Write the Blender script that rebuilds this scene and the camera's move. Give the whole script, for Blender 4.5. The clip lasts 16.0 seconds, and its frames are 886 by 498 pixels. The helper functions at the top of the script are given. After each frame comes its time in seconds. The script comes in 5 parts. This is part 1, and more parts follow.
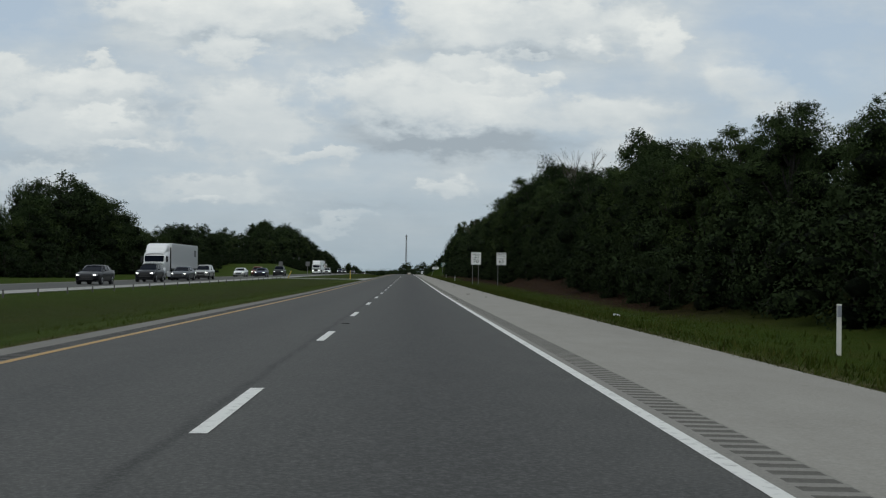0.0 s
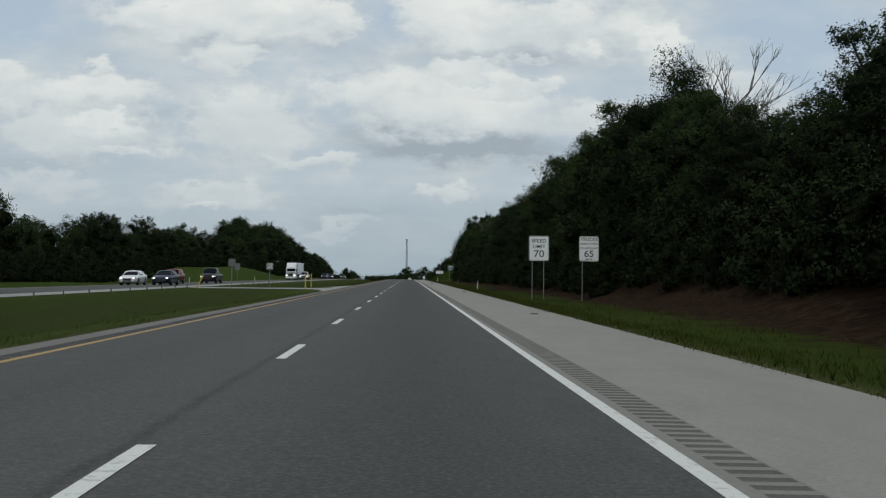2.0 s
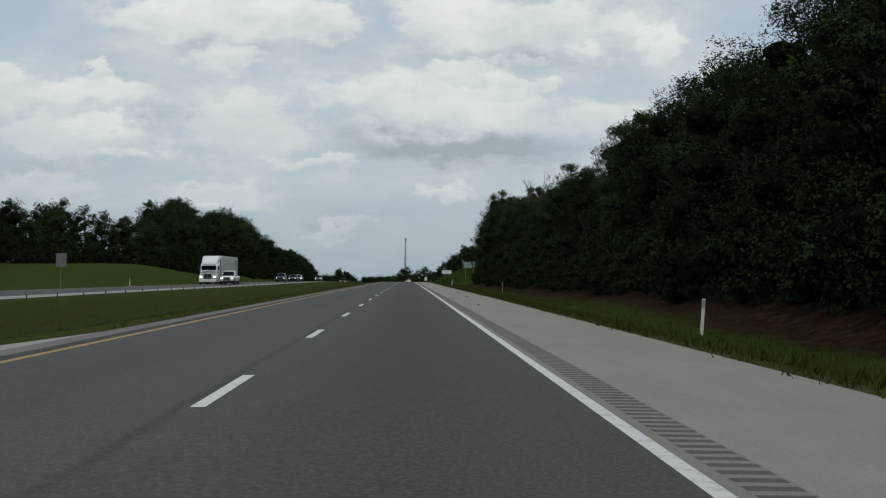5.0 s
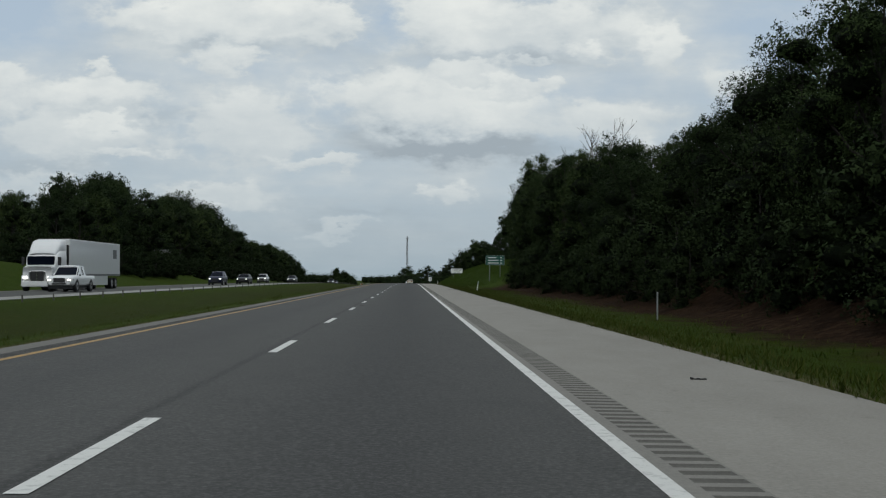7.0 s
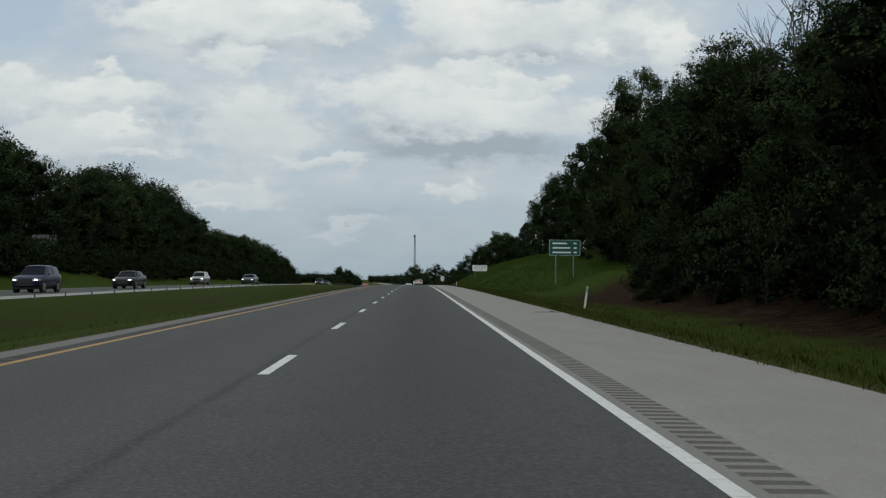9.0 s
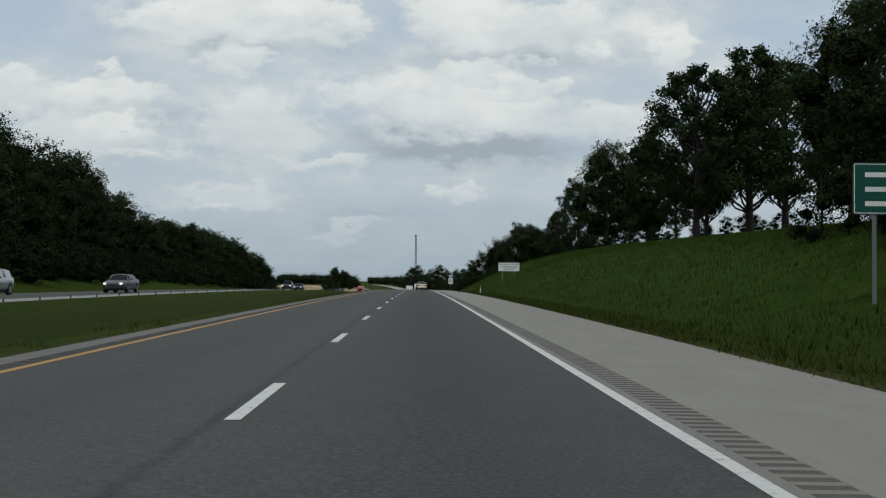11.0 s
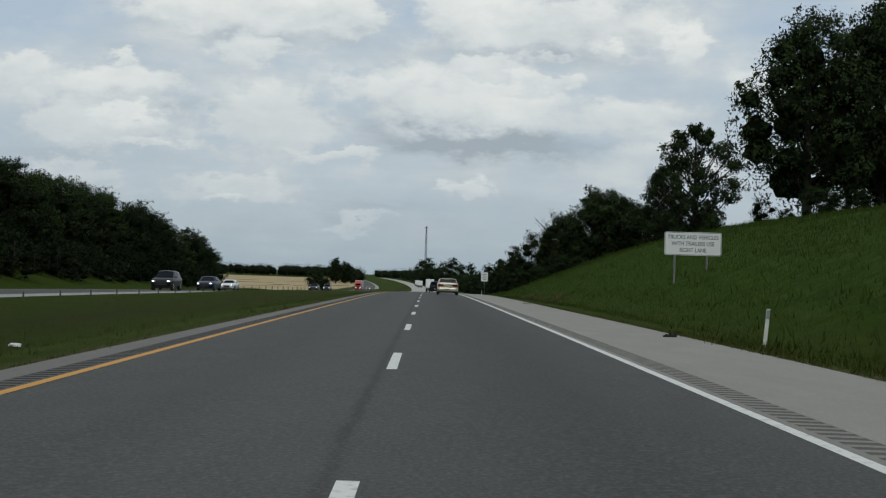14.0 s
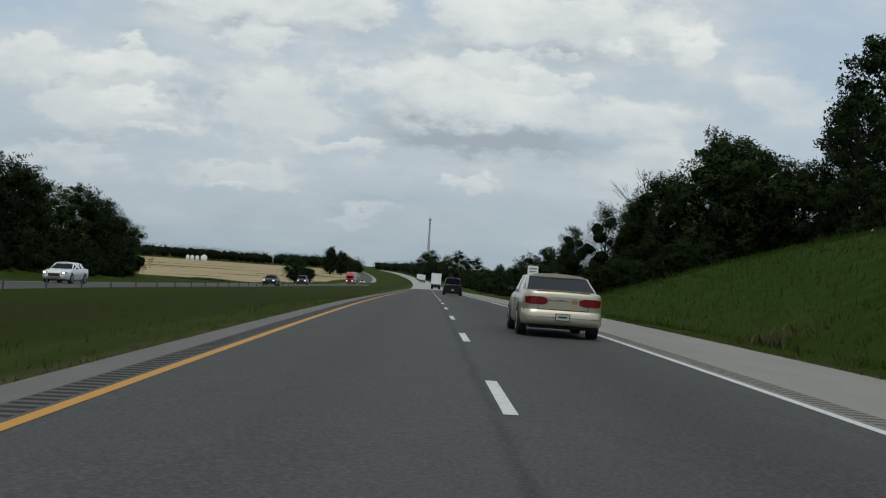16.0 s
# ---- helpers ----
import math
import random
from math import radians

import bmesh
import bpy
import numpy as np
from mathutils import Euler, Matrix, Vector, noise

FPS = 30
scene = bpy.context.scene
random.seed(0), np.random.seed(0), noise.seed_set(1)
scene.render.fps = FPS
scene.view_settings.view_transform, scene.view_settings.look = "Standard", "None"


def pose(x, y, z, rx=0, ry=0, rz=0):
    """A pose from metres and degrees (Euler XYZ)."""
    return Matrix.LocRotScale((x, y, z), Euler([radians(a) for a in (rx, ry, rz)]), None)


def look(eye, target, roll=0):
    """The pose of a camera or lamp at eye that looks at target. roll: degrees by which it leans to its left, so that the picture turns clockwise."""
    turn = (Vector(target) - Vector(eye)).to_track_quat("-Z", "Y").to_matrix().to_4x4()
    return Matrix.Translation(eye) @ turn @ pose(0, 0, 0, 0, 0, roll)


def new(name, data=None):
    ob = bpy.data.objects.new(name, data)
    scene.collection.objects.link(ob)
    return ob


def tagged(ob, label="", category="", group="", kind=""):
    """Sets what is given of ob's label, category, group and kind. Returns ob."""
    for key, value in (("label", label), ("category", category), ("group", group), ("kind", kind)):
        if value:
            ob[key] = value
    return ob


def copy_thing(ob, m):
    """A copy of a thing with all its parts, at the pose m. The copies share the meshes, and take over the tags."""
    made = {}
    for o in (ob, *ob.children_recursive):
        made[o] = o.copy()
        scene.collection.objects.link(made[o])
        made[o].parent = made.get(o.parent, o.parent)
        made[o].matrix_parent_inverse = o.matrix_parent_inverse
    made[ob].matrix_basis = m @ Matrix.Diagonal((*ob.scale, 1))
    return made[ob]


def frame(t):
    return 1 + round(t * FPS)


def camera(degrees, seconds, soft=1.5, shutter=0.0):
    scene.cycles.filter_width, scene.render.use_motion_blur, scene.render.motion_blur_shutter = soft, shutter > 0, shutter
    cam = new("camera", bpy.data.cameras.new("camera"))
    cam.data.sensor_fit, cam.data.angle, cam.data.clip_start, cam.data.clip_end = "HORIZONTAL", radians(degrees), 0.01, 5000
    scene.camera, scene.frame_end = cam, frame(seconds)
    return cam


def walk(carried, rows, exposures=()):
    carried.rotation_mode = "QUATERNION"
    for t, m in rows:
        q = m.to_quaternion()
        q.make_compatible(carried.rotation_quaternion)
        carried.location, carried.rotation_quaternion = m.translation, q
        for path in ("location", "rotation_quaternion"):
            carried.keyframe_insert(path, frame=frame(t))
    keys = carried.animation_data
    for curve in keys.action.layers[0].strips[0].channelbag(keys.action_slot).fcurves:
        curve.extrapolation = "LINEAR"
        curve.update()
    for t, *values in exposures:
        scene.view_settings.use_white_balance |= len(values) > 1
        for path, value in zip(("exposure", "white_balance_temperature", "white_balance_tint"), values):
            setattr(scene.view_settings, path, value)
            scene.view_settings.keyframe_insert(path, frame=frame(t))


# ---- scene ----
# ---- camera ----
cam = camera(41.5, 16.0, 1.2)
ROWS = [  # t, x, y, z, pitch, roll, yaw
    (0.0, 1.517, 0.71, 1.192, 1.227, 0.853, -1.723),
    (0.5, 1.598, 19.39, 1.177, 1.209, 0.43, -1.798),
    (1.0, 1.634, 38.09, 1.171, 1.405, 0.879, -1.953),
    (1.5, 1.696, 56.86, 1.177, 1.29, 0.639, -1.958),
    (2.0, 1.795, 75.64, 1.198, 1.469, 0.609, -1.684),
    (2.5, 1.78, 94.43, 1.238, 1.378, 0.362, -1.884),
    (3.0, 1.766, 113.2, 1.288, 1.476, 0.447, -1.768),
    (3.5, 1.778, 131.96, 1.342, 1.429, 0.181, -1.693),
    (4.0, 1.818, 150.72, 1.39, 1.526, 0.433, -1.715),
    (6.5, 2.039, 244.73, 1.647, 1.468, 0.198, -1.779),
    (7.0, 2.119, 263.52, 1.7, 1.497, 0.366, -1.642),
    (7.5, 2.112, 282.3, 1.741, 1.503, 0.19, -1.415),
    (8.0, 2.021, 301.13, 1.768, 1.39, 0.265, -1.324),
    (8.5, 1.887, 320.0, 1.8, 1.421, 0.284, -1.38),
    (9.0, 1.825, 338.85, 1.849, 1.451, 0.343, -1.274),
    (11.5, 1.439, 432.88, 2.083, 1.534, 0.567, -1.208),
    (12.0, 1.306, 451.69, 2.108, 1.463, 0.776, -1.146),
    (12.5, 1.115, 470.52, 2.119, 1.465, 0.724, -1.093),
    (13.0, 0.946, 489.35, 2.109, 1.301, 0.88, -0.925),
    (13.5, 0.705, 508.18, 2.076, 1.242, 0.895, -0.779),
    (14.0, 0.43, 527.01, 2.027, 1.254, 1.602, -0.78),
    (14.5, 0.118, 545.91, 1.968, 1.117, 1.661, -0.807),
    (15.0, -0.16, 564.87, 1.881, 1.133, 2.493, -0.653),
    (15.5, -0.546, 583.88, 1.774, 1.029, 3.283, -0.705),
    (16.0, -0.82, 602.95, 1.667, 0.983, 3.489, -0.715),
]
walk(cam, [(t, pose(x, y, z, 90 + p, -r, w)) for t, x, y, z, p, r, w in ROWS], [(0.0, 0.0, 6500, 5.0), (16.0, 0.0, 6500, 5.0)])

# ---- world and light ----
def build_world():
    world = bpy.data.worlds.new("sky")
    scene.world = world
    world.use_nodes = True
    nt = world.node_tree
    nt.nodes.clear()
    N, L = nt.nodes, nt.links

    def put(sock, v):
        if isinstance(v, bpy.types.NodeSocket):
            L.new(v, sock)
        else:
            sock.default_value = v

    def m(op, a, b=0.0, clamp=False):
        n = N.new("ShaderNodeMath")
        n.operation, n.use_clamp = op, clamp
        put(n.inputs[0], a)
        put(n.inputs[1], b)
        return n.outputs[0]

    def mixc(f, a, b):
        n = N.new("ShaderNodeMix")
        n.data_type = "RGBA"
        put(n.inputs[0], f)
        put(n.inputs[6], a)
        put(n.inputs[7], b)
        return n.outputs[2]

    def noise_tex(vec, scale, detail=5.0, rough=0.55):
        n = N.new("ShaderNodeTexNoise")
        n.inputs["Scale"].default_value, n.inputs["Detail"].default_value, n.inputs["Roughness"].default_value = scale, detail, rough
        L.new(vec, n.inputs["Vector"])
        return n.outputs[0]

    def comb(a, b, c=0.0):
        n = N.new("ShaderNodeCombineXYZ")
        put(n.inputs[0], a)
        put(n.inputs[1], b)
        put(n.inputs[2], c)
        return n.outputs[0]

    sky = N.new("ShaderNodeTexSky")
    sky.sky_type, sky.sun_disc = "NISHITA", False
    sky.sun_elevation, sky.sun_rotation = radians(SUN_EL), radians(SUN_ROT)
    sky.air_density, sky.dust_density = 1.0, 2.0
    co = N.new("ShaderNodeTexCoord").outputs["Generated"]
    sep = N.new("ShaderNodeSeparateXYZ")
    L.new(co, sep.inputs[0])
    ya = m("MAXIMUM", m("ABSOLUTE", sep.outputs[1]), 0.05)
    u0 = m("DIVIDE", sep.outputs[0], ya)
    v0 = m("DIVIDE", sep.outputs[2], ya)
    # flat cloud deck seen in perspective
    dz = m("ADD", m("MAXIMUM", sep.outputs[2], 0.0), 0.035)
    deck = comb(m("DIVIDE", sep.outputs[0], dz), m("DIVIDE", sep.outputs[1], dz), 3.1)
    cover = noise_tex(deck, 0.55, 7.0, 0.58)
    fine = noise_tex(comb(m("MULTIPLY", u0, 1.0), m("MULTIPLY", v0, 1.7), 1.7), 13.0, 9.0, 0.54)
    warp = noise_tex(comb(u0, m("MULTIPLY", v0, 2.0), 9.3), 22.0, 5.0, 0.6)
    warp2 = noise_tex(comb(u0, m("MULTIPLY", v0, 2.0), 4.3), 22.0, 5.0, 0.6)
    u = m("ADD", u0, m("MULTIPLY", m("SUBTRACT", warp, 0.5), 0.085))
    v = m("ADD", v0, m("MULTIPLY", m("SUBTRACT", warp2, 0.5), 0.055))

    def blob(cx, cy, a, b):
        p = m("DIVIDE", m("SUBTRACT", u, cx), a)
        q = m("DIVIDE", m("SUBTRACT", v, cy), b * 1.2)
        r = m("ADD", m("MULTIPLY", p, p), m("MULTIPLY", q, q))
        return m("POWER", 2.718, m("MULTIPLY", r, -1.0)), q

    def total(rows):
        s = None
        for cx, cy, a, b, k in rows:
            w = m("MULTIPLY", blob(cx, cy, a, b)[0], k)
            s = w if s is None else m("ADD", s, w)
        return s
    # heaps laid over one another: billowing edges, lit on top, grey underneath
    puff = noise_tex(comb(u0, m("MULTIPLY", v0, 1.5), 2.9), 26.0, 6.0, 0.55)
    billow = m("MULTIPLY", m("ABSOLUTE", m("SUBTRACT", puff, 0.5)), 2.0)
    ragged = m("ADD", m("MULTIPLY", m("SUBTRACT", fine, 0.5), 0.8), m("SUBTRACT", 0.12, m("MULTIPLY", billow, 0.7)))
    streak = noise_tex(comb(m("MULTIPLY", u0, 0.45), m("MULTIPLY", v0, 2.6), 6.1), 16.0, 7.0, 0.6)
    lum = m("ADD", m("MULTIPLY", m("SUBTRACT", fine, 0.5), 0.6), m("MULTIPLY", m("SUBTRACT", streak, 0.5), 0.55))
    lum = m("SUBTRACT", m("ADD", lum, 0.47), m("MULTIPLY", m("POWER", 2.718, m("MULTIPLY", v0, -12.0)), 0.32))
    grain = m("MULTIPLY", m("SUBTRACT", m("ADD", fine, puff), 1.0), 0.45)
    bright = None
    for cx, cy, a, b, k in CLOUD_TOPS:
        w, q = blob(cx, cy, a, b)
        w = m("MULTIPLY", m("SUBTRACT", m("ADD", w, ragged), 0.30), 1.9, True)
        w = m("MULTIPLY", m("MULTIPLY", w, w), m("SUBTRACT", 3.0, m("MULTIPLY", w, 2.0)))
        w = m("MULTIPLY", w, k)
        lit = m("ADD", grain, m("ADD", 0.74, m("MULTIPLY", m("MAXIMUM", m("MINIMUM", q, 1.0), -1.0), 0.24)))
        bright = w if bright is None else m("MAXIMUM", bright, w)
        lum = m("ADD", lum, m("MULTIPLY", w, m("SUBTRACT", lit, lum)))
    dark = total(CLOUD_BASES)
    blue = total(BLUE_GAPS)
    cov = m("ADD", 0.71, m("ADD", m("MULTIPLY", m("SUBTRACT", cover, 0.5), 1.2), m("MULTIPLY", m("SUBTRACT", fine, 0.5), 1.6)))
    cov = m("SUBTRACT", m("ADD", cov, m("MULTIPLY", bright, 0.8)), blue)
    cov = m("ADD", cov, dark, True)
    lum = m("SUBTRACT", lum, m("MULTIPLY", dark, 1.0), True)
    ramp = N.new("ShaderNodeValToRGB")
    ramp.color_ramp.elements.new(0.4)
    for e, (p, c) in zip(ramp.color_ramp.elements, CLOUD_TONES):
        e.position, e.color = p, (*[k / 10 for k in c], 1)
    L.new(lum, ramp.inputs[0])
    tone = N.new("ShaderNodeVectorMath")
    tone.operation = "SCALE"
    L.new(ramp.outputs[0], tone.inputs[0])
    tone.inputs["Scale"].default_value = 10.0
    cloud = tone.outputs[0]
    scaled = N.new("ShaderNodeVectorMath")
    scaled.operation = "SCALE"
    L.new(sky.outputs[0], scaled.inputs[0])
    scaled.inputs["Scale"].default_value = SKY_K
    veil = mixc(0.65, scaled.outputs[0], CLOUD_VEIL)
    col = mixc(cov, veil, cloud)
    # haze towards the horizon
    hz = m("POWER", 2.718, m("MULTIPLY", m("MAXIMUM", sep.outputs[2], 0.0), -22.0))
    col = mixc(m("MULTIPLY", hz, 0.75), col, HORIZON)
    bg = N.new("ShaderNodeBackground")
    L.new(col, bg.inputs[0])
    bg.inputs[1].default_value = SKY_STRENGTH
    out = N.new("ShaderNodeOutputWorld")
    L.new(bg.outputs[0], out.inputs[0])


SUN_EL, SUN_ROT = 60.0, 190.0
SKY_K = 0.75
SKY_STRENGTH = 0.1
CLOUD_TONES = [(0.0, (3.6, 4.05, 4.6)), (0.36, (5.15, 5.6, 6.1)), (1.0, (8.4, 8.4, 8.3))]
CLOUD_VEIL, HORIZON = (5.6, 6.5, 7.8, 1), (3.2, 3.95, 4.6, 1)
CLOUD_TOPS = [(-0.31, 0.075, 0.08, 0.012, 0.4), (-0.17, 0.066, 0.07, 0.012, 0.45), (-0.28, 0.120, 0.10, 0.022, 0.55), (-0.14, 0.125, 0.06, 0.030, 0.5), (0.2, 0.10, 0.10, 0.016, 0.4), (0.30, 0.165, 0.05, 0.02, 0.45),
              (0.03, 0.150, 0.125, 0.030, 0.75), (0.11, 0.140, 0.13, 0.016, 0.5), (-0.27, 0.152, 0.060, 0.018, 0.8), (-0.35, 0.165, 0.03, 0.012, 0.6),
              (-0.153, 0.222, 0.125, 0.026, 0.9), (0.083, 0.217, 0.130, 0.030, 0.85), (-0.153, 0.190, 0.042, 0.015, 0.9), (0.221, 0.200, 0.024, 0.020, 0.85),
              (-0.212, 0.229, 0.036, 0.013, 0.9), (-0.115, 0.229, 0.042, 0.015, 0.95), (-0.062, 0.221, 0.028, 0.016, 0.9), (0.093, 0.222, 0.06, 0.015, 0.95), (0.156, 0.192, 0.020, 0.010, 0.8),
              (0.044, 0.181, 0.038, 0.009, 0.85), (0.098, 0.184, 0.020, 0.006, 0.8), (0.093, 0.165, 0.055, 0.007, 0.7), (-0.057, 0.158, 0.030, 0.014, 0.5), (-0.266, 0.174, 0.018, 0.008, 1.0),
              (-0.26, 0.126, 0.04, 0.007, 0.7), (-0.236, 0.105, 0.035, 0.006, 0.6), (-0.171, 0.060, 0.020, 0.005, 0.6), (-0.072, 0.098, 0.045, 0.007, 0.65), (0.035, 0.071, 0.028, 0.009, 0.6), (-0.06, 0.043, 0.034, 0.005, 0.45)]
CLOUD_BASES = [(0.045, 0.112, 0.085, 0.009, 0.55), (-0.005, 0.120, 0.04, 0.006, 0.2), (-0.02, 0.128, 0.05, 0.008, 0.15), (0.03, 0.195, 0.08, 0.006, 0.12),
               (-0.05, 0.054, 0.05, 0.005, 0.15), (-0.17, 0.203, 0.09, 0.005, 0.18), (-0.25, 0.138, 0.07, 0.006, 0.15), (-0.31, 0.09, 0.08, 0.008, 0.15), (0.1, 0.188, 0.06, 0.006, 0.15)]
BLUE_GAPS = [(-0.36, 0.225, 0.07, 0.03, 0.9), (0.33, 0.215, 0.07, 0.035, 0.9), (-0.022, 0.222, 0.014, 0.02, 0.6), (0.36, 0.14, 0.06, 0.05, 0.4), (-0.08, 0.15, 0.03, 0.03, 0.3)]
build_world()
sun = new("sun", bpy.data.lights.new("sun", "SUN"))
sun.data.energy, sun.data.angle, sun.data.color = 0.85, radians(12), (1.0, 0.95, 0.87)
a_, e_ = radians(SUN_ROT), radians(SUN_EL)
sun.matrix_world = look((0, 0, 0), (-math.sin(a_) * math.cos(e_), -math.cos(a_) * math.cos(e_), -math.sin(e_)))


# ---- materials ----
class Mat:
    """A small node builder for one procedural surface."""

    def __init__(self, name, rough=0.7, metal=0.0):
        self.mat = bpy.data.materials.new(name)
        self.mat.use_nodes = True
        self.nt = self.mat.node_tree
        self.b = self.nt.nodes["Principled BSDF"]
        self.b.inputs["Roughness"].default_value, self.b.inputs["Metallic"].default_value = rough, metal
        self.co = self.nt.nodes.new("ShaderNodeTexCoord").outputs["Object"]

    def put(self, sock, v):
        if isinstance(v, bpy.types.NodeSocket):
            self.nt.links.new(v, sock)
        else:
            sock.default_value = v

    def noise(self, scale, detail=4.0, rough=0.55, stretch=(1, 1, 1)):
        mp = self.nt.nodes.new("ShaderNodeMapping")
        self.put(mp.inputs[0], self.co)
        mp.inputs["Scale"].default_value = stretch
        n = self.nt.nodes.new("ShaderNodeTexNoise")
        n.inputs["Scale"].default_value, n.inputs["Detail"].default_value, n.inputs["Roughness"].default_value = scale, detail, rough
        self.put(n.inputs["Vector"], mp.outputs[0])
        return n.outputs[0]

    def math(self, op, a, b=0.0, clamp=False):
        n = self.nt.nodes.new("ShaderNodeMath")
        n.operation, n.use_clamp = op, clamp
        self.put(n.inputs[0], a)
        self.put(n.inputs[1], b)
        return n.outputs[0]

    def ramp(self, f, stops):
        n = self.nt.nodes.new("ShaderNodeValToRGB")
        e = n.color_ramp.elements
        while len(e) < len(stops):
            e.new(0.5)
        for k, (p, c) in zip(e, stops):
            k.position, k.color = p, (*c, 1)
        self.put(n.inputs[0], f)
        return n.outputs[0]

    def mix(self, f, a, b, mode="MIX"):
        n = self.nt.nodes.new("ShaderNodeMix")
        n.data_type, n.blend_type = "RGBA", mode
        self.put(n.inputs[0], f)
        self.put(n.inputs[6], a if isinstance(a, bpy.types.NodeSocket) else (*a, 1))
        self.put(n.inputs[7], b if isinstance(b, bpy.types.NodeSocket) else (*b, 1))
        return n.outputs[2]

    def axis(self, k):
        n = self.nt.nodes.new("ShaderNodeSeparateXYZ")
        self.put(n.inputs[0], self.co)
        return n.outputs[k]

    def island(self):
        return self.nt.nodes.new("ShaderNodeNewGeometry").outputs["Random Per Island"]

    def rand(self):
        return self.nt.nodes.new("ShaderNodeObjectInfo").outputs["Random"]

    def bump(self, h, strength=0.3, dist=0.01):
        n = self.nt.nodes.new("ShaderNodeBump")
        n.inputs["Strength"].default_value, n.inputs["Distance"].default_value = strength, dist
        self.put(n.inputs["Height"], h)
        self.put(self.b.inputs["Normal"], n.outputs[0])
        return self

    def base(self, c):
        self.put(self.b.inputs["Base Color"], c if isinstance(c, bpy.types.NodeSocket) else (*c, 1))
        return self

    def rough(self, r):
        self.put(self.b.inputs["Roughness"], r)
        return self

    def spec(self, v):
        self.b.inputs["Specular IOR Level"].default_value = v
        return self


def gauss(M, x, c, w):
    p = M.math("DIVIDE", M.math("SUBTRACT", x, c), w)
    return M.math("POWER", 2.718, M.math("MULTIPLY", M.math("MULTIPLY", p, p), -1.0))


def mat_asphalt():
    M = Mat("asphalt", 0.85)
    big = M.noise(0.25, 4, 0.6, (1, 0.12, 1))
    mid = M.noise(2.2, 5, 0.6, (1, 0.35, 1))
    grain = M.noise(24, 4, 0.8)
    col = M.ramp(mid, [(0.3, (0.052, 0.052, 0.051)), (0.7, (0.074, 0.073, 0.071))])
    col = M.mix(M.math("MULTIPLY", M.math("SUBTRACT", big, 0.45), 1.4, True), col, (0.062, 0.062, 0.062))
    x = M.axis(0)
    # oil-darkened lane middles and the sealed joint beside the lane line
    wear = M.math("ADD", gauss(M, x, 1.85, 0.95), M.math("MULTIPLY", gauss(M, x, -1.95, 0.6), 0.45))
    col = M.mix(M.math("MULTIPLY", gauss(M, x, -1.0, 1.6), 0.45, True), col, (0.084, 0.083, 0.080))
    streaks = M.math("ADD", 0.45, M.math("MULTIPLY", M.noise(1.1, 5, 0.6, (1, 0.05, 1)), 0.9))
    col = M.mix(M.math("MULTIPLY", M.math("MULTIPLY", wear, streaks), 0.85, True), col, (0.036, 0.036, 0.037))
    wob = M.math("MULTIPLY", M.math("SUBTRACT", M.noise(0.6, 3, 0.5, (0, 1, 0)), 0.5), 0.16)
    seam = gauss(M, M.math("ADD", x, wob), -0.15, 0.065)
    seam = M.math("MULTIPLY", seam, M.math("MULTIPLY", M.noise(0.8, 3, 0.6, (0.2, 1, 1)), 1.9), True)
    col = M.mix(M.math("MULTIPLY", seam, 0.8, True), col, (0.026, 0.026, 0.026))
    col = M.mix(0.36, col, M.ramp(grain, [(0.33, (0.018, 0.018, 0.018)), (0.5, (0.068, 0.068, 0.066)), (0.68, (0.19, 0.19, 0.185))]))
    return M.base(col).spec(0.2).bump(grain, 0.3, 0.006).mat


def mat_concrete(name, lo, hi, joints=0.0):
    M = Mat(name, 0.9)
    mid = M.noise(1.3, 6, 0.65, (1, 0.4, 1))
    grain = M.noise(26, 4, 0.8)
    col = M.ramp(mid, [(0.3, lo), (0.7, hi)])
    col = M.mix(M.math("MULTIPLY", M.math("SUBTRACT", M.noise(0.35, 4, 0.6, (1, 0.15, 1)), 0.5), 1.5, True), col, tuple(0.75 * a for a in lo))
    col = M.mix(0.36, col, M.ramp(grain, [(0.3, tuple(0.55 * a for a in lo)), (0.7, tuple(1.3 * a for a in hi))]))
    spots = M.math("MULTIPLY", M.math("SUBTRACT", M.noise(3.1, 3, 0.5), 0.68), 9.0, True)
    col = M.mix(M.math("MULTIPLY", spots, 0.35), col, tuple(0.45 * a for a in lo))
    return M.base(col).spec(0.25).bump(grain, 0.3, 0.005).mat


def mat_paint(name, c, worn):
    M = Mat(name, 0.6)
    ch = M.noise(9, 6, 0.7)
    col = M.mix(M.math("MULTIPLY", M.math("SUBTRACT", ch, 0.52), 5.0, True), c, worn)
    return M.base(col).spec(0.3).mat


def mat_leaf(name, a, b):
    """Leaves whose tone drifts from branch to branch and a little from leaf to leaf."""
    M = Mat(name, 0.9)
    branch = M.math("MULTIPLY", M.math("SUBTRACT", M.noise(0.55, 5, 0.65), 0.33), 2.4, True)
    f = M.math("ADD", M.math("MULTIPLY", branch, 0.85), M.math("MULTIPLY", M.island(), 0.14), True)
    col = M.mix(f, a, b)
    tree = M.rand()
    col = M.mix(M.math("MULTIPLY", tree, 0.65), col, tuple(0.8 * k for k in a))
    warm = M.math("MULTIPLY", M.math("SUBTRACT", M.math("FRACT", M.math("MULTIPLY", tree, 7.3)), 0.6), 0.9, True)
    col = M.mix(warm, col, (0.92 * b[0], 0.92 * b[1], 0.85 * b[2]))
    M.base(col).spec(0.05)
    return M.mat


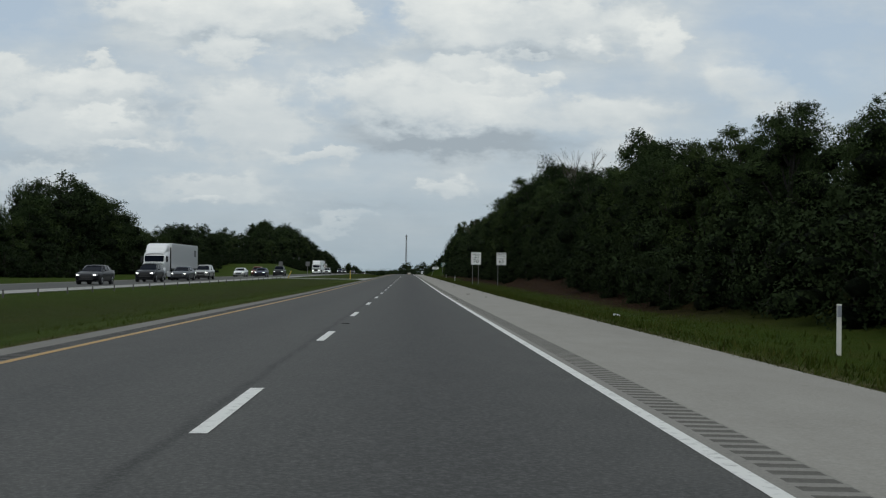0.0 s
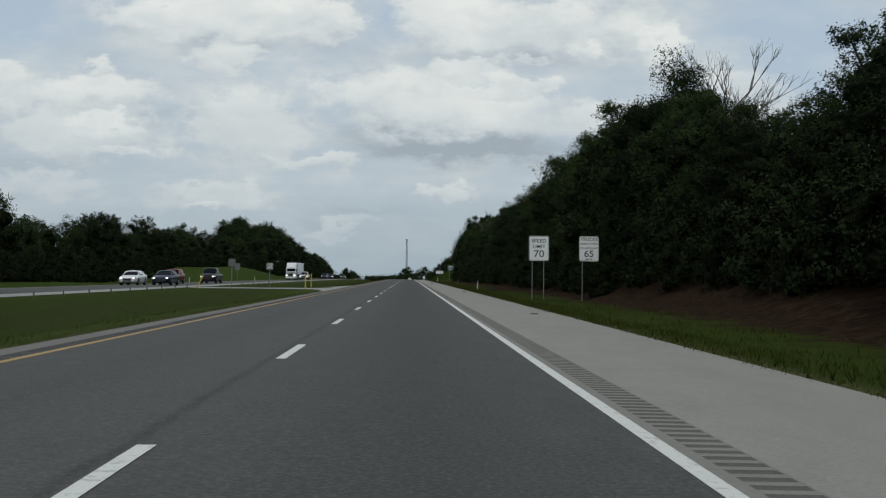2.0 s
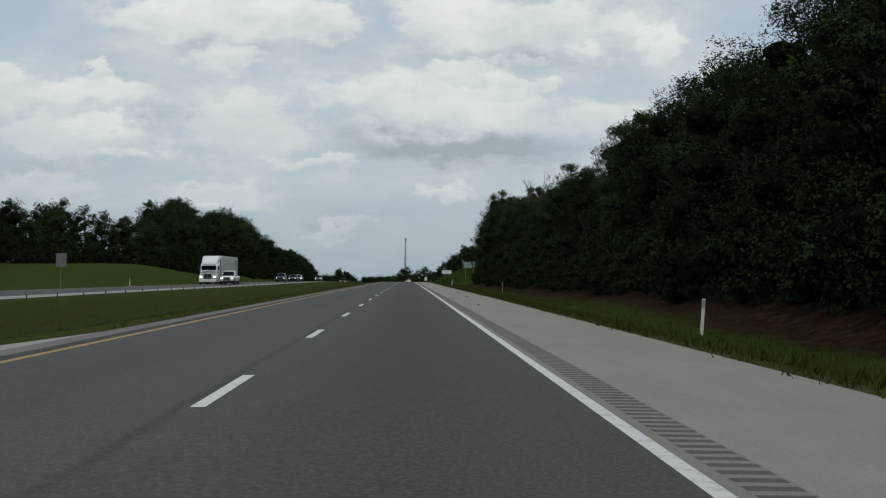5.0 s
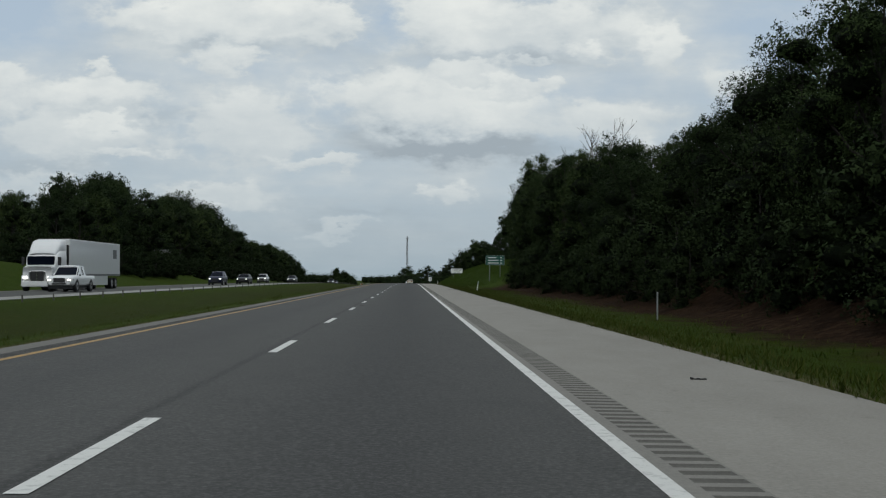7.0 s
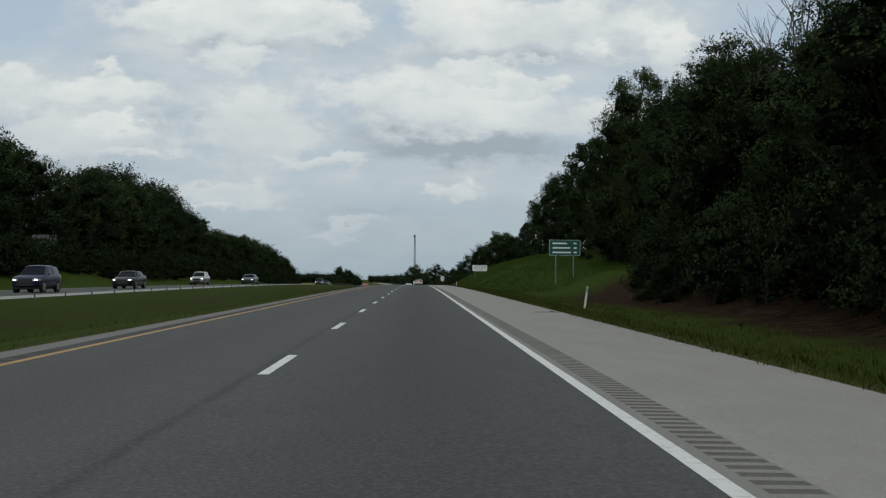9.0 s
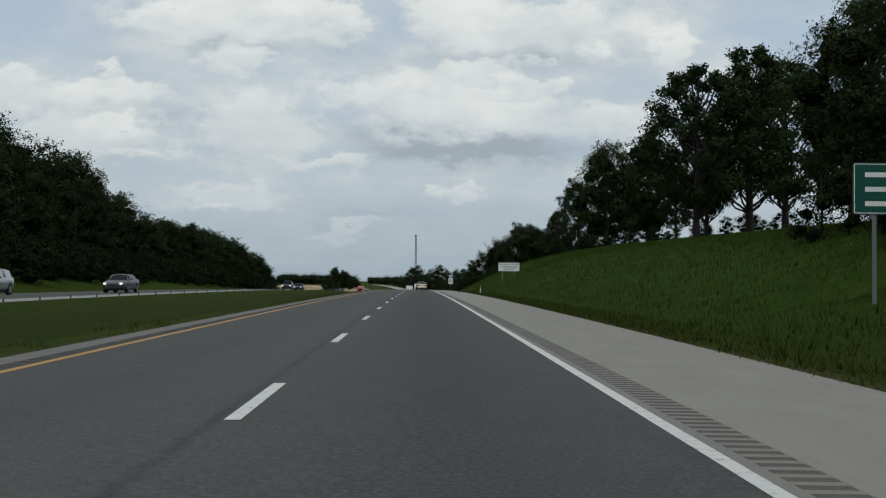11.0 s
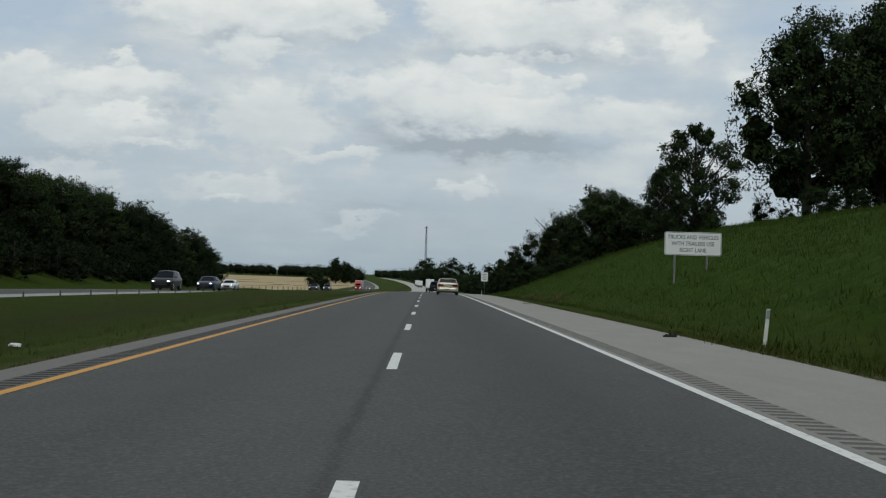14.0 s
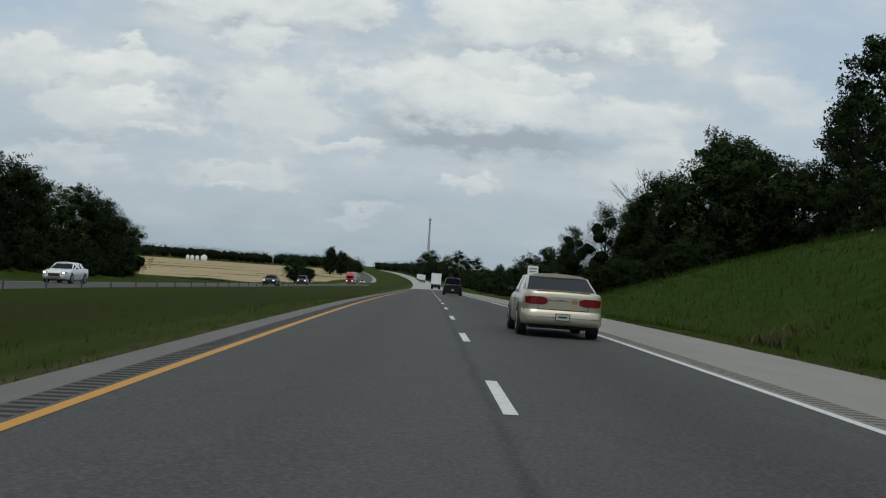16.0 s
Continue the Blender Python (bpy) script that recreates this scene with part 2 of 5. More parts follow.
def mat_blade(name, a, b):
    """Thin grass blades that let light through."""
    M = Mat(name, 0.9)
    col = M.mix(M.island(), a, b)
    M.base(col).spec(0.05)
    tr = M.nt.nodes.new("ShaderNodeBsdfTranslucent")
    M.put(tr.inputs[0], col)
    mx = M.nt.nodes.new("ShaderNodeMixShader")
    mx.inputs[0].default_value = 0.5
    M.put(mx.inputs[1], M.b.outputs[0])
    M.put(mx.inputs[2], tr.outputs[0])
    M.put(M.nt.nodes["Material Output"].inputs[0], mx.outputs[0])
    return M.mat


def mat_plain(name, c, rough=0.6, metal=0.0, vary=0.12, scale=8.0, spec=0.5):
    M = Mat(name, rough, metal)
    n = M.noise(scale, 5, 0.6)
    M.base(M.mix(n, tuple((1 - vary) * k for k in c), tuple(min(1, (1 + vary) * k) for k in c))).spec(spec)
    return M.mat


ASPHALT = mat_asphalt()
CONCRETE = mat_concrete("shoulder concrete", (0.225, 0.214, 0.194), (0.28, 0.267, 0.243))
FAR_CONCRETE = mat_concrete("far concrete", (0.32, 0.31, 0.29), (0.40, 0.39, 0.36))
OPP_CONCRETE = mat_concrete("old concrete", (0.25, 0.25, 0.24), (0.32, 0.315, 0.30))
OPP_ASPHALT = mat_concrete("weathered asphalt", (0.055, 0.055, 0.052), (0.08, 0.08, 0.076))
GRIT = mat_concrete("gritty old concrete", (0.125, 0.12, 0.11), (0.17, 0.165, 0.15))
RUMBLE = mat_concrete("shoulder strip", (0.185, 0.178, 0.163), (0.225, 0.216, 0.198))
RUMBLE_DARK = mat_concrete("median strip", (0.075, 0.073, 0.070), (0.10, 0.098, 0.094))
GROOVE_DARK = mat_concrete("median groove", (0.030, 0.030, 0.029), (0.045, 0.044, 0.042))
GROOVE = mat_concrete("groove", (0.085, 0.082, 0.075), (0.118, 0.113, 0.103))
WHITE = mat_paint("white road paint", (0.62, 0.62, 0.60), (0.28, 0.28, 0.28))


def mat_yellow():
    """Yellow line, dull and worn at first, fresh further on."""
    M = Mat("yellow road paint", 0.6)
    fresh = M.math("MULTIPLY", M.math("SUBTRACT", M.axis(1), 350.0), 0.006, True)
    chips = M.math("MULTIPLY", M.math("SUBTRACT", M.noise(9, 6, 0.7), 0.46), 4.0, True)
    dull = M.mix(chips, (0.40, 0.235, 0.060), (0.17, 0.13, 0.075))
    bright = M.mix(M.math("MULTIPLY", chips, 0.35), (0.52, 0.245, 0.022), (0.30, 0.17, 0.05))
    return M.base(M.mix(fresh, dull, bright)).spec(0.3).mat


YELLOW = mat_yellow()


def mat_ground():
    """Grass with bare red-brown soil under the wood's edge."""
    M = Mat("grass and soil", 0.95)
    n1, n2, n3 = M.noise(0.16, 6, 0.68), M.noise(1.3, 6, 0.7), M.noise(14, 5, 0.75)
    a, b = (0.019, 0.037, 0.005), (0.043, 0.066, 0.010)
    col = M.ramp(n2, [(0.3, a), (0.7, b)])
    col = M.mix(M.math("MULTIPLY", M.math("SUBTRACT", n1, 0.46), 3.0, True), col, (0.048, 0.060, 0.012))
    patch = M.math("MULTIPLY", M.math("SUBTRACT", M.noise(0.5, 6, 0.7, (1, 0.6, 1)), 0.5), 4.0, True)
    col = M.mix(M.math("MULTIPLY", patch, 0.6), col, (0.030, 0.052, 0.010))
    col = M.mix(0.4, col, M.ramp(n3, [(0.3, tuple(0.35 * k for k in a)), (0.75, tuple(1.4 * k for k in b))]))
    x, y = M.axis(0), M.axis(1)
    dry = M.math("MULTIPLY", M.math("SUBTRACT", M.noise(0.9, 7, 0.75, (1, 0.4, 1)), 0.52), 5.0, True)
    col = M.mix(M.math("MULTIPLY", dry, 0.55), col, (0.062, 0.054, 0.018))
    # lusher uncut grass on the hillside
    lush = M.math("MULTIPLY", M.math("MULTIPLY", M.math("SUBTRACT", M.math("ADD", x, M.math("MULTIPLY", n2, 6.0)), 13.5), 0.3, True), M.math("MULTIPLY", M.math("SUBTRACT", y, 425.0), 0.04, True))
    lush_c = M.ramp(M.noise(0.9, 7, 0.72), [(0.3, (0.014, 0.034, 0.004)), (0.5, (0.030, 0.058, 0.008)), (0.72, (0.060, 0.090, 0.018))])
    col = M.mix(M.math("MULTIPLY", lush, 0.8), col, lush_c)
    # lighter mown band beside the lanes, rank dull grass in the median's hollow
    band = M.math("MULTIPLY", gauss(M, M.math("ADD", x, M.math("MULTIPLY", n1, 2.0)), -5.4, 1.3), M.math("MULTIPLY", n2, 1.4))
    col = M.mix(M.math("MULTIPLY", band, 0.7, True), col, (0.056, 0.076, 0.020))
    hollow = M.math("MULTIPLY", gauss(M, x, -12.5, 3.6), M.noise(0.35, 5, 0.65, (1, 0.12, 1)))
    col = M.mix(M.math("MULTIPLY", hollow, 1.1, True), col, (0.030, 0.032, 0.012))
    # straw-coloured edge beside the pavement
    edge = M.math("ADD", gauss(M, x, 7.1, 0.35), gauss(M, x, -4.9, 0.3))
    col = M.mix(M.math("MULTIPLY", M.math("MULTIPLY", edge, n2), 1.1, True), col, (0.13, 0.115, 0.065))
    wob = M.math("MULTIPLY", M.math("SUBTRACT", M.noise(0.35, 5, 0.65), 0.5), 7.0)
    xs = M.math("ADD", x, wob)
    soil = M.math("MULTIPLY", M.math("SUBTRACT", xs, 11.2), 0.5, True)
    soil = M.math("MULTIPLY", soil, M.math("MULTIPLY", M.math("SUBTRACT", 40.0, x), 0.2, True))
    soil = M.math("MULTIPLY", soil, M.math("MULTIPLY", M.math("SUBTRACT", M.math("ADD", y, wob), 30.0), 0.03, True))
    soil = M.math("MULTIPLY", soil, M.math("MULTIPLY", M.math("SUBTRACT", 432.0, M.math("ADD", y, wob)), 0.1, True))
    dirt = M.ramp(M.noise(2.2, 6, 0.7), [(0.3, (0.010, 0.006, 0.004)), (0.52, (0.027, 0.016, 0.010)), (0.7, (0.055, 0.036, 0.022)), (0.82, (0.15, 0.11, 0.07))])
    col = M.mix(soil, col, dirt)
    return M.base(col).spec(0.02).bump(n3, 1.0, 0.06).mat


GRASS = mat_ground()
LEAF = [mat_leaf("leaf green", (0.015, 0.026, 0.010), (0.052, 0.076, 0.028)),
        mat_leaf("leaf dark", (0.012, 0.021, 0.009), (0.040, 0.058, 0.023)),
        mat_leaf("leaf light", (0.019, 0.033, 0.011), (0.068, 0.094, 0.032))]


def mat_shade_mass():
    """Inner foliage: shade in the gaps between leaf clusters painted as near-black greens."""
    M = Mat("shaded inner foliage", 0.95)
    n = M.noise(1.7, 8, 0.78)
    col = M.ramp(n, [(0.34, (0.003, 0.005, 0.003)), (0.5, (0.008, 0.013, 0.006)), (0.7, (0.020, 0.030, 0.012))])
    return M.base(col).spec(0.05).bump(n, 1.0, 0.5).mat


SHADE_MASS = mat_shade_mass()
BARK = mat_plain("bark", (0.020, 0.017, 0.014), 0.9, 0, 0.35, 6)

# ---- plan of the land ----
PROFILE = [(-200, 0.0), (0, 0.0), (57, -0.01), (76, 0.01), (94, 0.05), (113, 0.10), (151, 0.2), (245, 0.46), (282, 0.56), (301, 0.58), (339, 0.66), (433, 0.89), (470, 0.92), (489, 0.91),
           (508, 0.87), (527, 0.82), (546, 0.76), (565, 0.67), (584, 0.57), (603, 0.47), (620, 0.36), (640, 0.20), (660, -0.03), (685, -0.40), (720, -0.96), (756, -1.45), (800, -2.1), (832, -2.6), (874, -3.2), (960, -4.4), (1050, -5.3),
           (1200, -6.0), (1450, -7.0), (1700, -7.5), (2300, -7.0), (5000, -7.0)]
PY, PZ = [p[0] for p in PROFILE], [p[1] for p in PROFILE]
CROWN = 0.012


def zr(y):
    return sum(float(np.interp(y + k, PY, PZ)) for k in (-14, -7, 0, 7, 14)) / 5


def cx(y):
    return 0.0 if y < 790 else -(y - 790) ** 2 / 40000.0


def zcross(x):
    a = abs(x)
    return -CROWN * a


def smooth(a, b, t):
    t = min(1, max(0, (t - a) / (b - a)))
    return t * t * (3 - 2 * t)


def dip(y):
    """How far the oncoming lanes sink below the near ones."""
    return 0.45 * smooth(560, 680, y)


OPP = -22.3   # middle of the other carriageway


def ground(x, y):
    """Height of the land at x from the road's middle, at y along it."""
    n = noise.noise(Vector((x * 0.07, y * 0.03, 0))) * 0.35 + noise.noise(Vector((x * 0.3, y * 0.12, 5))) * 0.12
    z = zr(y)
    if x >= 0:
        hill = smooth(415, 475, y) * (1 - smooth(629, 799, y))
        e = -0.10 - 0.27 * smooth(7.0, 10.0, x)
        bank = (1 - smooth(415, 475, y)) * 2.0 * smooth(13.4, 19, x) * (0.45 + 0.55 * smooth(80, 140, y))
        k = max(0.0, (x - 11.0) / 20.7) ** 1.59
        h = (8.27 + 5.04 * (y - 480) / 200) * hill * (k / (1 + k)) ** 0.63
        e += bank + h + 0.03 * max(0, x - 40)
        k = smooth(7.5, 14, x)
        under = -0.12 if x < 6.99 else 0.0
        return z + e * (1 if x > 6.9 else 0.8) + under + n * k
    d = -x - 0.022 * max(0, y - 980) * smooth(6, 14, -x)
    if d < 18.01:
        cut = 1 - smooth(164, 177, y) * (1 - smooth(191, 206, y))
        e = -0.08 - 0.62 * cut * smooth(4.7, 10.5, d) * (1 - smooth(12.0, 18.0, d))
        e -= 0.22 * smooth(180, 183, y) * (1 - smooth(186, 189, y))
        return z - dip(y) * smooth(16.6, 17.8, d) + e + (-0.12 if d < 4.71 else 0) + n * 0.3 * smooth(5, 8, d) * (1 - smooth(14, 17, d))
    if d < 29.3:
        return z - 0.25 - dip(y)
    z -= dip(y) * (1 - smooth(33, 60, d))
    mound = 3.2 * smooth(30.5, 41, d) * smooth(288, 352, y) * (1 - smooth(370, 445, y))
    bank = 3.0 * smooth(33, 48, d) * smooth(375, 450, y) * (1 - smooth(640, 800, y))
    field = 3.5 * smooth(60, 500, d) * smooth(780, 1100, y)
    return z - 0.1 - 0.3 * smooth(29.3, 33, d) + mound + bank + field + n * smooth(29, 36, d)


def part(name, bm, material, parent=None, label="", smooth_faces=False):
    me = bpy.data.meshes.new(name)
    if isinstance(bm, tuple):
        me.from_pydata(*bm)
    else:
        bm.to_mesh(me)
        bm.free()
    for k in (material if isinstance(material, list) else [material]):
        me.materials.append(k)
    if smooth_faces:
        me.shade_smooth()
    ob = new(name, me)
    if parent is not None:
        ob.parent = parent
    if label:
        ob["label"] = label
    return ob


def sheet(xs, ys, fz, off=0.0, centre=None):
    """Grid of faces over xs and ys; x is measured from the bending road line."""
    verts = [(x + cx(y) + (centre(y) if centre else 0), y, fz(x, y) + off) for y in ys for x in xs]
    n = len(xs)
    faces = [(j * n + i, j * n + i + 1, (j + 1) * n + i + 1, (j + 1) * n + i) for j in range(len(ys) - 1) for i in range(n - 1)]
    return verts, [], faces


def span(a, b, step):
    n = max(1, round((b - a) / step))
    return [a + (b - a) * k / n for k in range(n + 1)]


# ---- ground, roads ----
gx = [-1800, -1100, -700, -450, -300, -200, -140, -100, -80, -65, -55] + span(-48, 60, 1.5) + [70, 85, 110, 150, 220, 350, 600, 1000, 1800]
gx = sorted(set(round(v, 2) for v in gx if not (-29.3 < v < -18.0)) | {-29.3, -29.25, -18.05, -18.0, -4.72, -4.68, 6.96, 7.0})
gy = span(-150, 800, 4) + span(815, 1200, 15)[0:] + span(1230, 2000, 40) + span(2100, 4400, 150)
land = part("ground", sheet(gx, gy, ground), GRASS, None, "", True)
tagged(land, "mown green grass verge, median and rising banks", "grass", kind="structure")

road_ys = span(-150, 860, 4)
flat = lambda x, y: zr(y) + zcross(x)
road = part("road", sheet(span(-3.82, 3.735, 0.5), road_ys, flat), ASPHALT, None, "", True)
tagged(road, "worn dark grey two-lane asphalt carriageway with painted lines", "road", kind="structure")
far_ys = span(860, 1200, 10) + span(1220, 2600, 40)[0:]
far_road = part("road_far", sheet(span(-4.6, 6.7, 1.9), far_ys, flat), FAR_CONCRETE, None, "", True)
tagged(far_road, "pale concrete carriageway bending away beyond the asphalt", "road", kind="structure")
sh_r = part("shoulder_near", sheet([4.22, 4.6, 5.4, 6.2, 6.98], road_ys, flat), CONCRETE, None, "", True)
tagged(sh_r, "pale grey concrete road shoulder with small stains", "shoulder", kind="structure")
sh_l = part("shoulder_median", sheet([-4.72, -4.4, -4.22], road_ys, flat), GRIT, None, "", True)
tagged(sh_l, "narrow pale concrete shoulder beside the grass median", "shoulder", kind="structure")


def rumble(x0, x1, g0, g1, y0, y1, name, plain, cut):
    """Strip from x0 to x1 with milled grooves between g0 and g1: rounded hollows with slanted ends."""
    verts, faces, mats = [], [], []
    steps = ((0, 0, 0), (0.125, 0, 0), (0.155, -0.009, 0.02), (0.205, -0.013, 0.03), (0.255, -0.009, 0.02))
    for i in range(int((y1 - y0) / 0.285)):
        for k, (dy, dz, inset) in enumerate(steps):
            yy = y0 + 0.285 * i + dy
            for j, xx in enumerate((x0, g0, g0 + inset + 0.001, g1 - inset - 0.001, g1, x1)):
                verts.append((xx, yy, zr(yy) + zcross(xx) + (dz if j in (2, 3) else 0)))
            if i or k:
                a = len(verts) - 12
                for j in range(5):
                    faces.append((a + j, a + j + 1, a + j + 7, a + j + 6))
                    # groove faces take the darker second material, flat faces the first
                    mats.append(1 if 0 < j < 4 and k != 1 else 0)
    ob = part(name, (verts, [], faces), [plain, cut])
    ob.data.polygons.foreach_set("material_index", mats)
    return tagged(ob, "milled rumble strip grooves beside the edge line", "rumble strip", kind="structure")


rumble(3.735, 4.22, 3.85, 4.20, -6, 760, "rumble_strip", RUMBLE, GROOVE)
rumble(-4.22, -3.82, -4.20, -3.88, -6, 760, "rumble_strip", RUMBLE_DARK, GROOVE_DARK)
drift = lambda y: -0.022 * max(0, y - 980)
opp_flat = lambda x, y: zr(y) - dip(y) - 0.02 - 0.012 * abs(x - OPP)
opp = part("opposite_road", sheet([-28.2, -26, OPP, -20.1], road_ys + far_ys[1:], opp_flat, 0.0, drift), OPP_ASPHALT, None, "", True)
opp_sh = part("shoulder_opposite", sheet([-20.1, -19.0, -18.05], road_ys + far_ys[1:], opp_flat, 0.0, drift), OPP_CONCRETE, None, "", True)
tagged(opp_sh, "pale concrete shoulder of the oncoming lanes", "shoulder", kind="structure")
opp_edge = part("shoulder_outer", sheet([-29.25, -28.2], road_ys + far_ys[1:], opp_flat, 0.0, drift), GRIT, None, "", True)
tagged(opp_edge, "gritty grey outer shoulder of the oncoming lanes", "shoulder", kind="structure")
tagged(opp, "pale worn concrete carriageway for the oncoming traffic", "road", kind="structure")


def line(x, w, y0, y1, material, parent, name):
    return part(name, sheet([x - w / 2, x + w / 2], span(y0, y1, 4), flat, 0.004), material, parent)


line(3.66, 0.14, -150, 860, WHITE, road, "edge_line")
line(-3.745, 0.14, -150, 860, YELLOW, road, "edge_line")
DASH_Y, DASH_STEP, DASH_LEN = 9.34, 11.845, 3.4

# ---- shapes ----
def box_bm(x0, x1, y0, y1, z0, z1, bevel=0.0, seg=1):
    bm = bmesh.new()
    bmesh.ops.create_cube(bm, size=1.0)
    bmesh.ops.scale(bm, vec=(x1 - x0, y1 - y0, z1 - z0), verts=bm.verts)
    bmesh.ops.translate(bm, vec=((x0 + x1) / 2, (y0 + y1) / 2, (z0 + z1) / 2), verts=bm.verts)
    if bevel:
        bmesh.ops.bevel(bm, geom=bm.edges[:], offset=bevel, segments=seg, affect="EDGES")
    return bm


def tube_bm(p, q, r0, r1=None, seg=10):
    r1 = r0 if r1 is None else r1
    p, q = Vector(p), Vector(q)
    bm = bmesh.new()
    bmesh.ops.create_cone(bm, cap_ends=True, segments=seg, radius1=r0, radius2=r1, depth=(q - p).length)
    bmesh.ops.transform(bm, matrix=Matrix.Translation((p + q) / 2) @ (q - p).to_track_quat("Z", "Y").to_matrix().to_4x4(), verts=bm.verts)
    return bm


def join_bm(*bms):
    out = bmesh.new()
    for b in bms:
        me = bpy.data.meshes.new("tmp")
        b.to_mesh(me)
        b.free()
        out.from_mesh(me)
        bpy.data.meshes.remove(me)
    return out


def lettering(text, size, x, z, y, parent, material, squash=1.0, name="lettering"):
    """Raised letters on a plate that faces -y, centred at x, with their middle at z."""
    cu = bpy.data.curves.new("text", "FONT")
    cu.body, cu.size, cu.extrude, cu.align_x, cu.align_y = text, size, 0.002, "CENTER", "CENTER"
    cu.offset = 0.006 * size
    tmp = bpy.data.objects.new("text", cu)
    me = bpy.data.meshes.new_from_object(tmp)
    bpy.data.objects.remove(tmp)
    me.transform(Matrix.Translation((x, y, z)) @ Euler((math.pi / 2, 0, 0)).to_matrix().to_4x4() @ Matrix.Diagonal((squash, 1, 1, 1)))
    me.materials.clear()
    me.materials.append(material)
    ob = new(name, me)
    ob.parent = parent
    return ob


# ---- trees ----
def clump_cards(rng, verts, faces, mids, c, r, n, size, mat_i, inner=0.66, bulge=None):
    """n sprays of four small leaves each over an ellipsoid shell."""
    g = np.random.RandomState(rng.randrange(1 << 30))

    def unit(a):
        return a / np.maximum(1e-6, np.linalg.norm(a, axis=1))[:, None]
    d = unit(g.normal(size=(n, 3)))
    p = np.array(c) + d * np.array(r) * (inner + (1.16 - inner) * g.uniform(0, 1, (n, 1)) ** 1.2)
    d, p = np.repeat(d, 4, 0), np.repeat(p, 4, 0) + g.uniform(-0.75, 0.75, (4 * n, 3)) * size
    nrm = unit(d + g.uniform(-0.9, 0.9, (4 * n, 3)) + np.array((0, 0, 0.2)))
    t = unit(np.cross(nrm, g.normal(size=(4 * n, 3))))
    b = np.cross(nrm, t)
    s = size * g.uniform(0.4, 1.0, (4 * n, 1))
    tri = np.stack([p + b * s * 0.36, p - b * s * 0.36, p + t * s + nrm * s * g.uniform(-0.3, 0.3, (4 * n, 1))], 1).reshape(-1, 3)
    a = len(verts)
    verts.extend(tri.tolist())
    faces.extend([(a + 3 * i, a + 3 * i + 1, a + 3 * i + 2) for i in range(4 * n)])
    mids.extend([mat_i] * (4 * n))
    if bulge is not None:
        soft = unit(d * 1.0 + nrm * 0.35 + np.array((0, 0, 0.1)))
        bulge.extend(np.repeat(soft, 3, 0).tolist())


def blob_core(rng, verts, faces, mids, c, r, mat_i, seg=7, ring=4):
    a = len(verts)
    for i in range(ring + 1):
        th = math.pi * i / ring
        for j in range(seg):
            ph = 2 * math.pi * j / seg + 0.4 * i
            k = rng.uniform(0.48, 0.80)
            verts.append((c[0] + r[0] * k * math.sin(th) * math.cos(ph), c[1] + r[1] * k * math.sin(th) * math.sin(ph), c[2] + r[2] * k * math.cos(th)))
    for i in range(ring):
        for j in range(seg):
            faces.append((a + i * seg + j, a + i * seg + (j + 1) % seg, a + (i + 1) * seg + (j + 1) % seg, a + (i + 1) * seg + j))
            mids.append(mat_i)


def limb(verts, faces, p, q, r0, r1, seg=6, bend=None):
    p, q = Vector(p), Vector(q)
    pts = [p, (p + q) / 2 + (Vector(bend) if bend else Vector()), q]
    a = len(verts)
    for i, c in enumerate(pts):
        d = (q - p).normalized()
        t = d.orthogonal().normalized()
        b = d.cross(t)
        r = r0 + (r1 - r0) * i / 2
        verts += [tuple(c + (t * math.cos(2 * math.pi * j / seg) + b * math.sin(2 * math.pi * j / seg)) * r) for j in range(seg)]
    for i in range(2):
        for j in range(seg):
            faces.append((a + i * seg + j, a + i * seg + (j + 1) % seg, a + (i + 1) * seg + (j + 1) % seg, a + (i + 1) * seg + j))


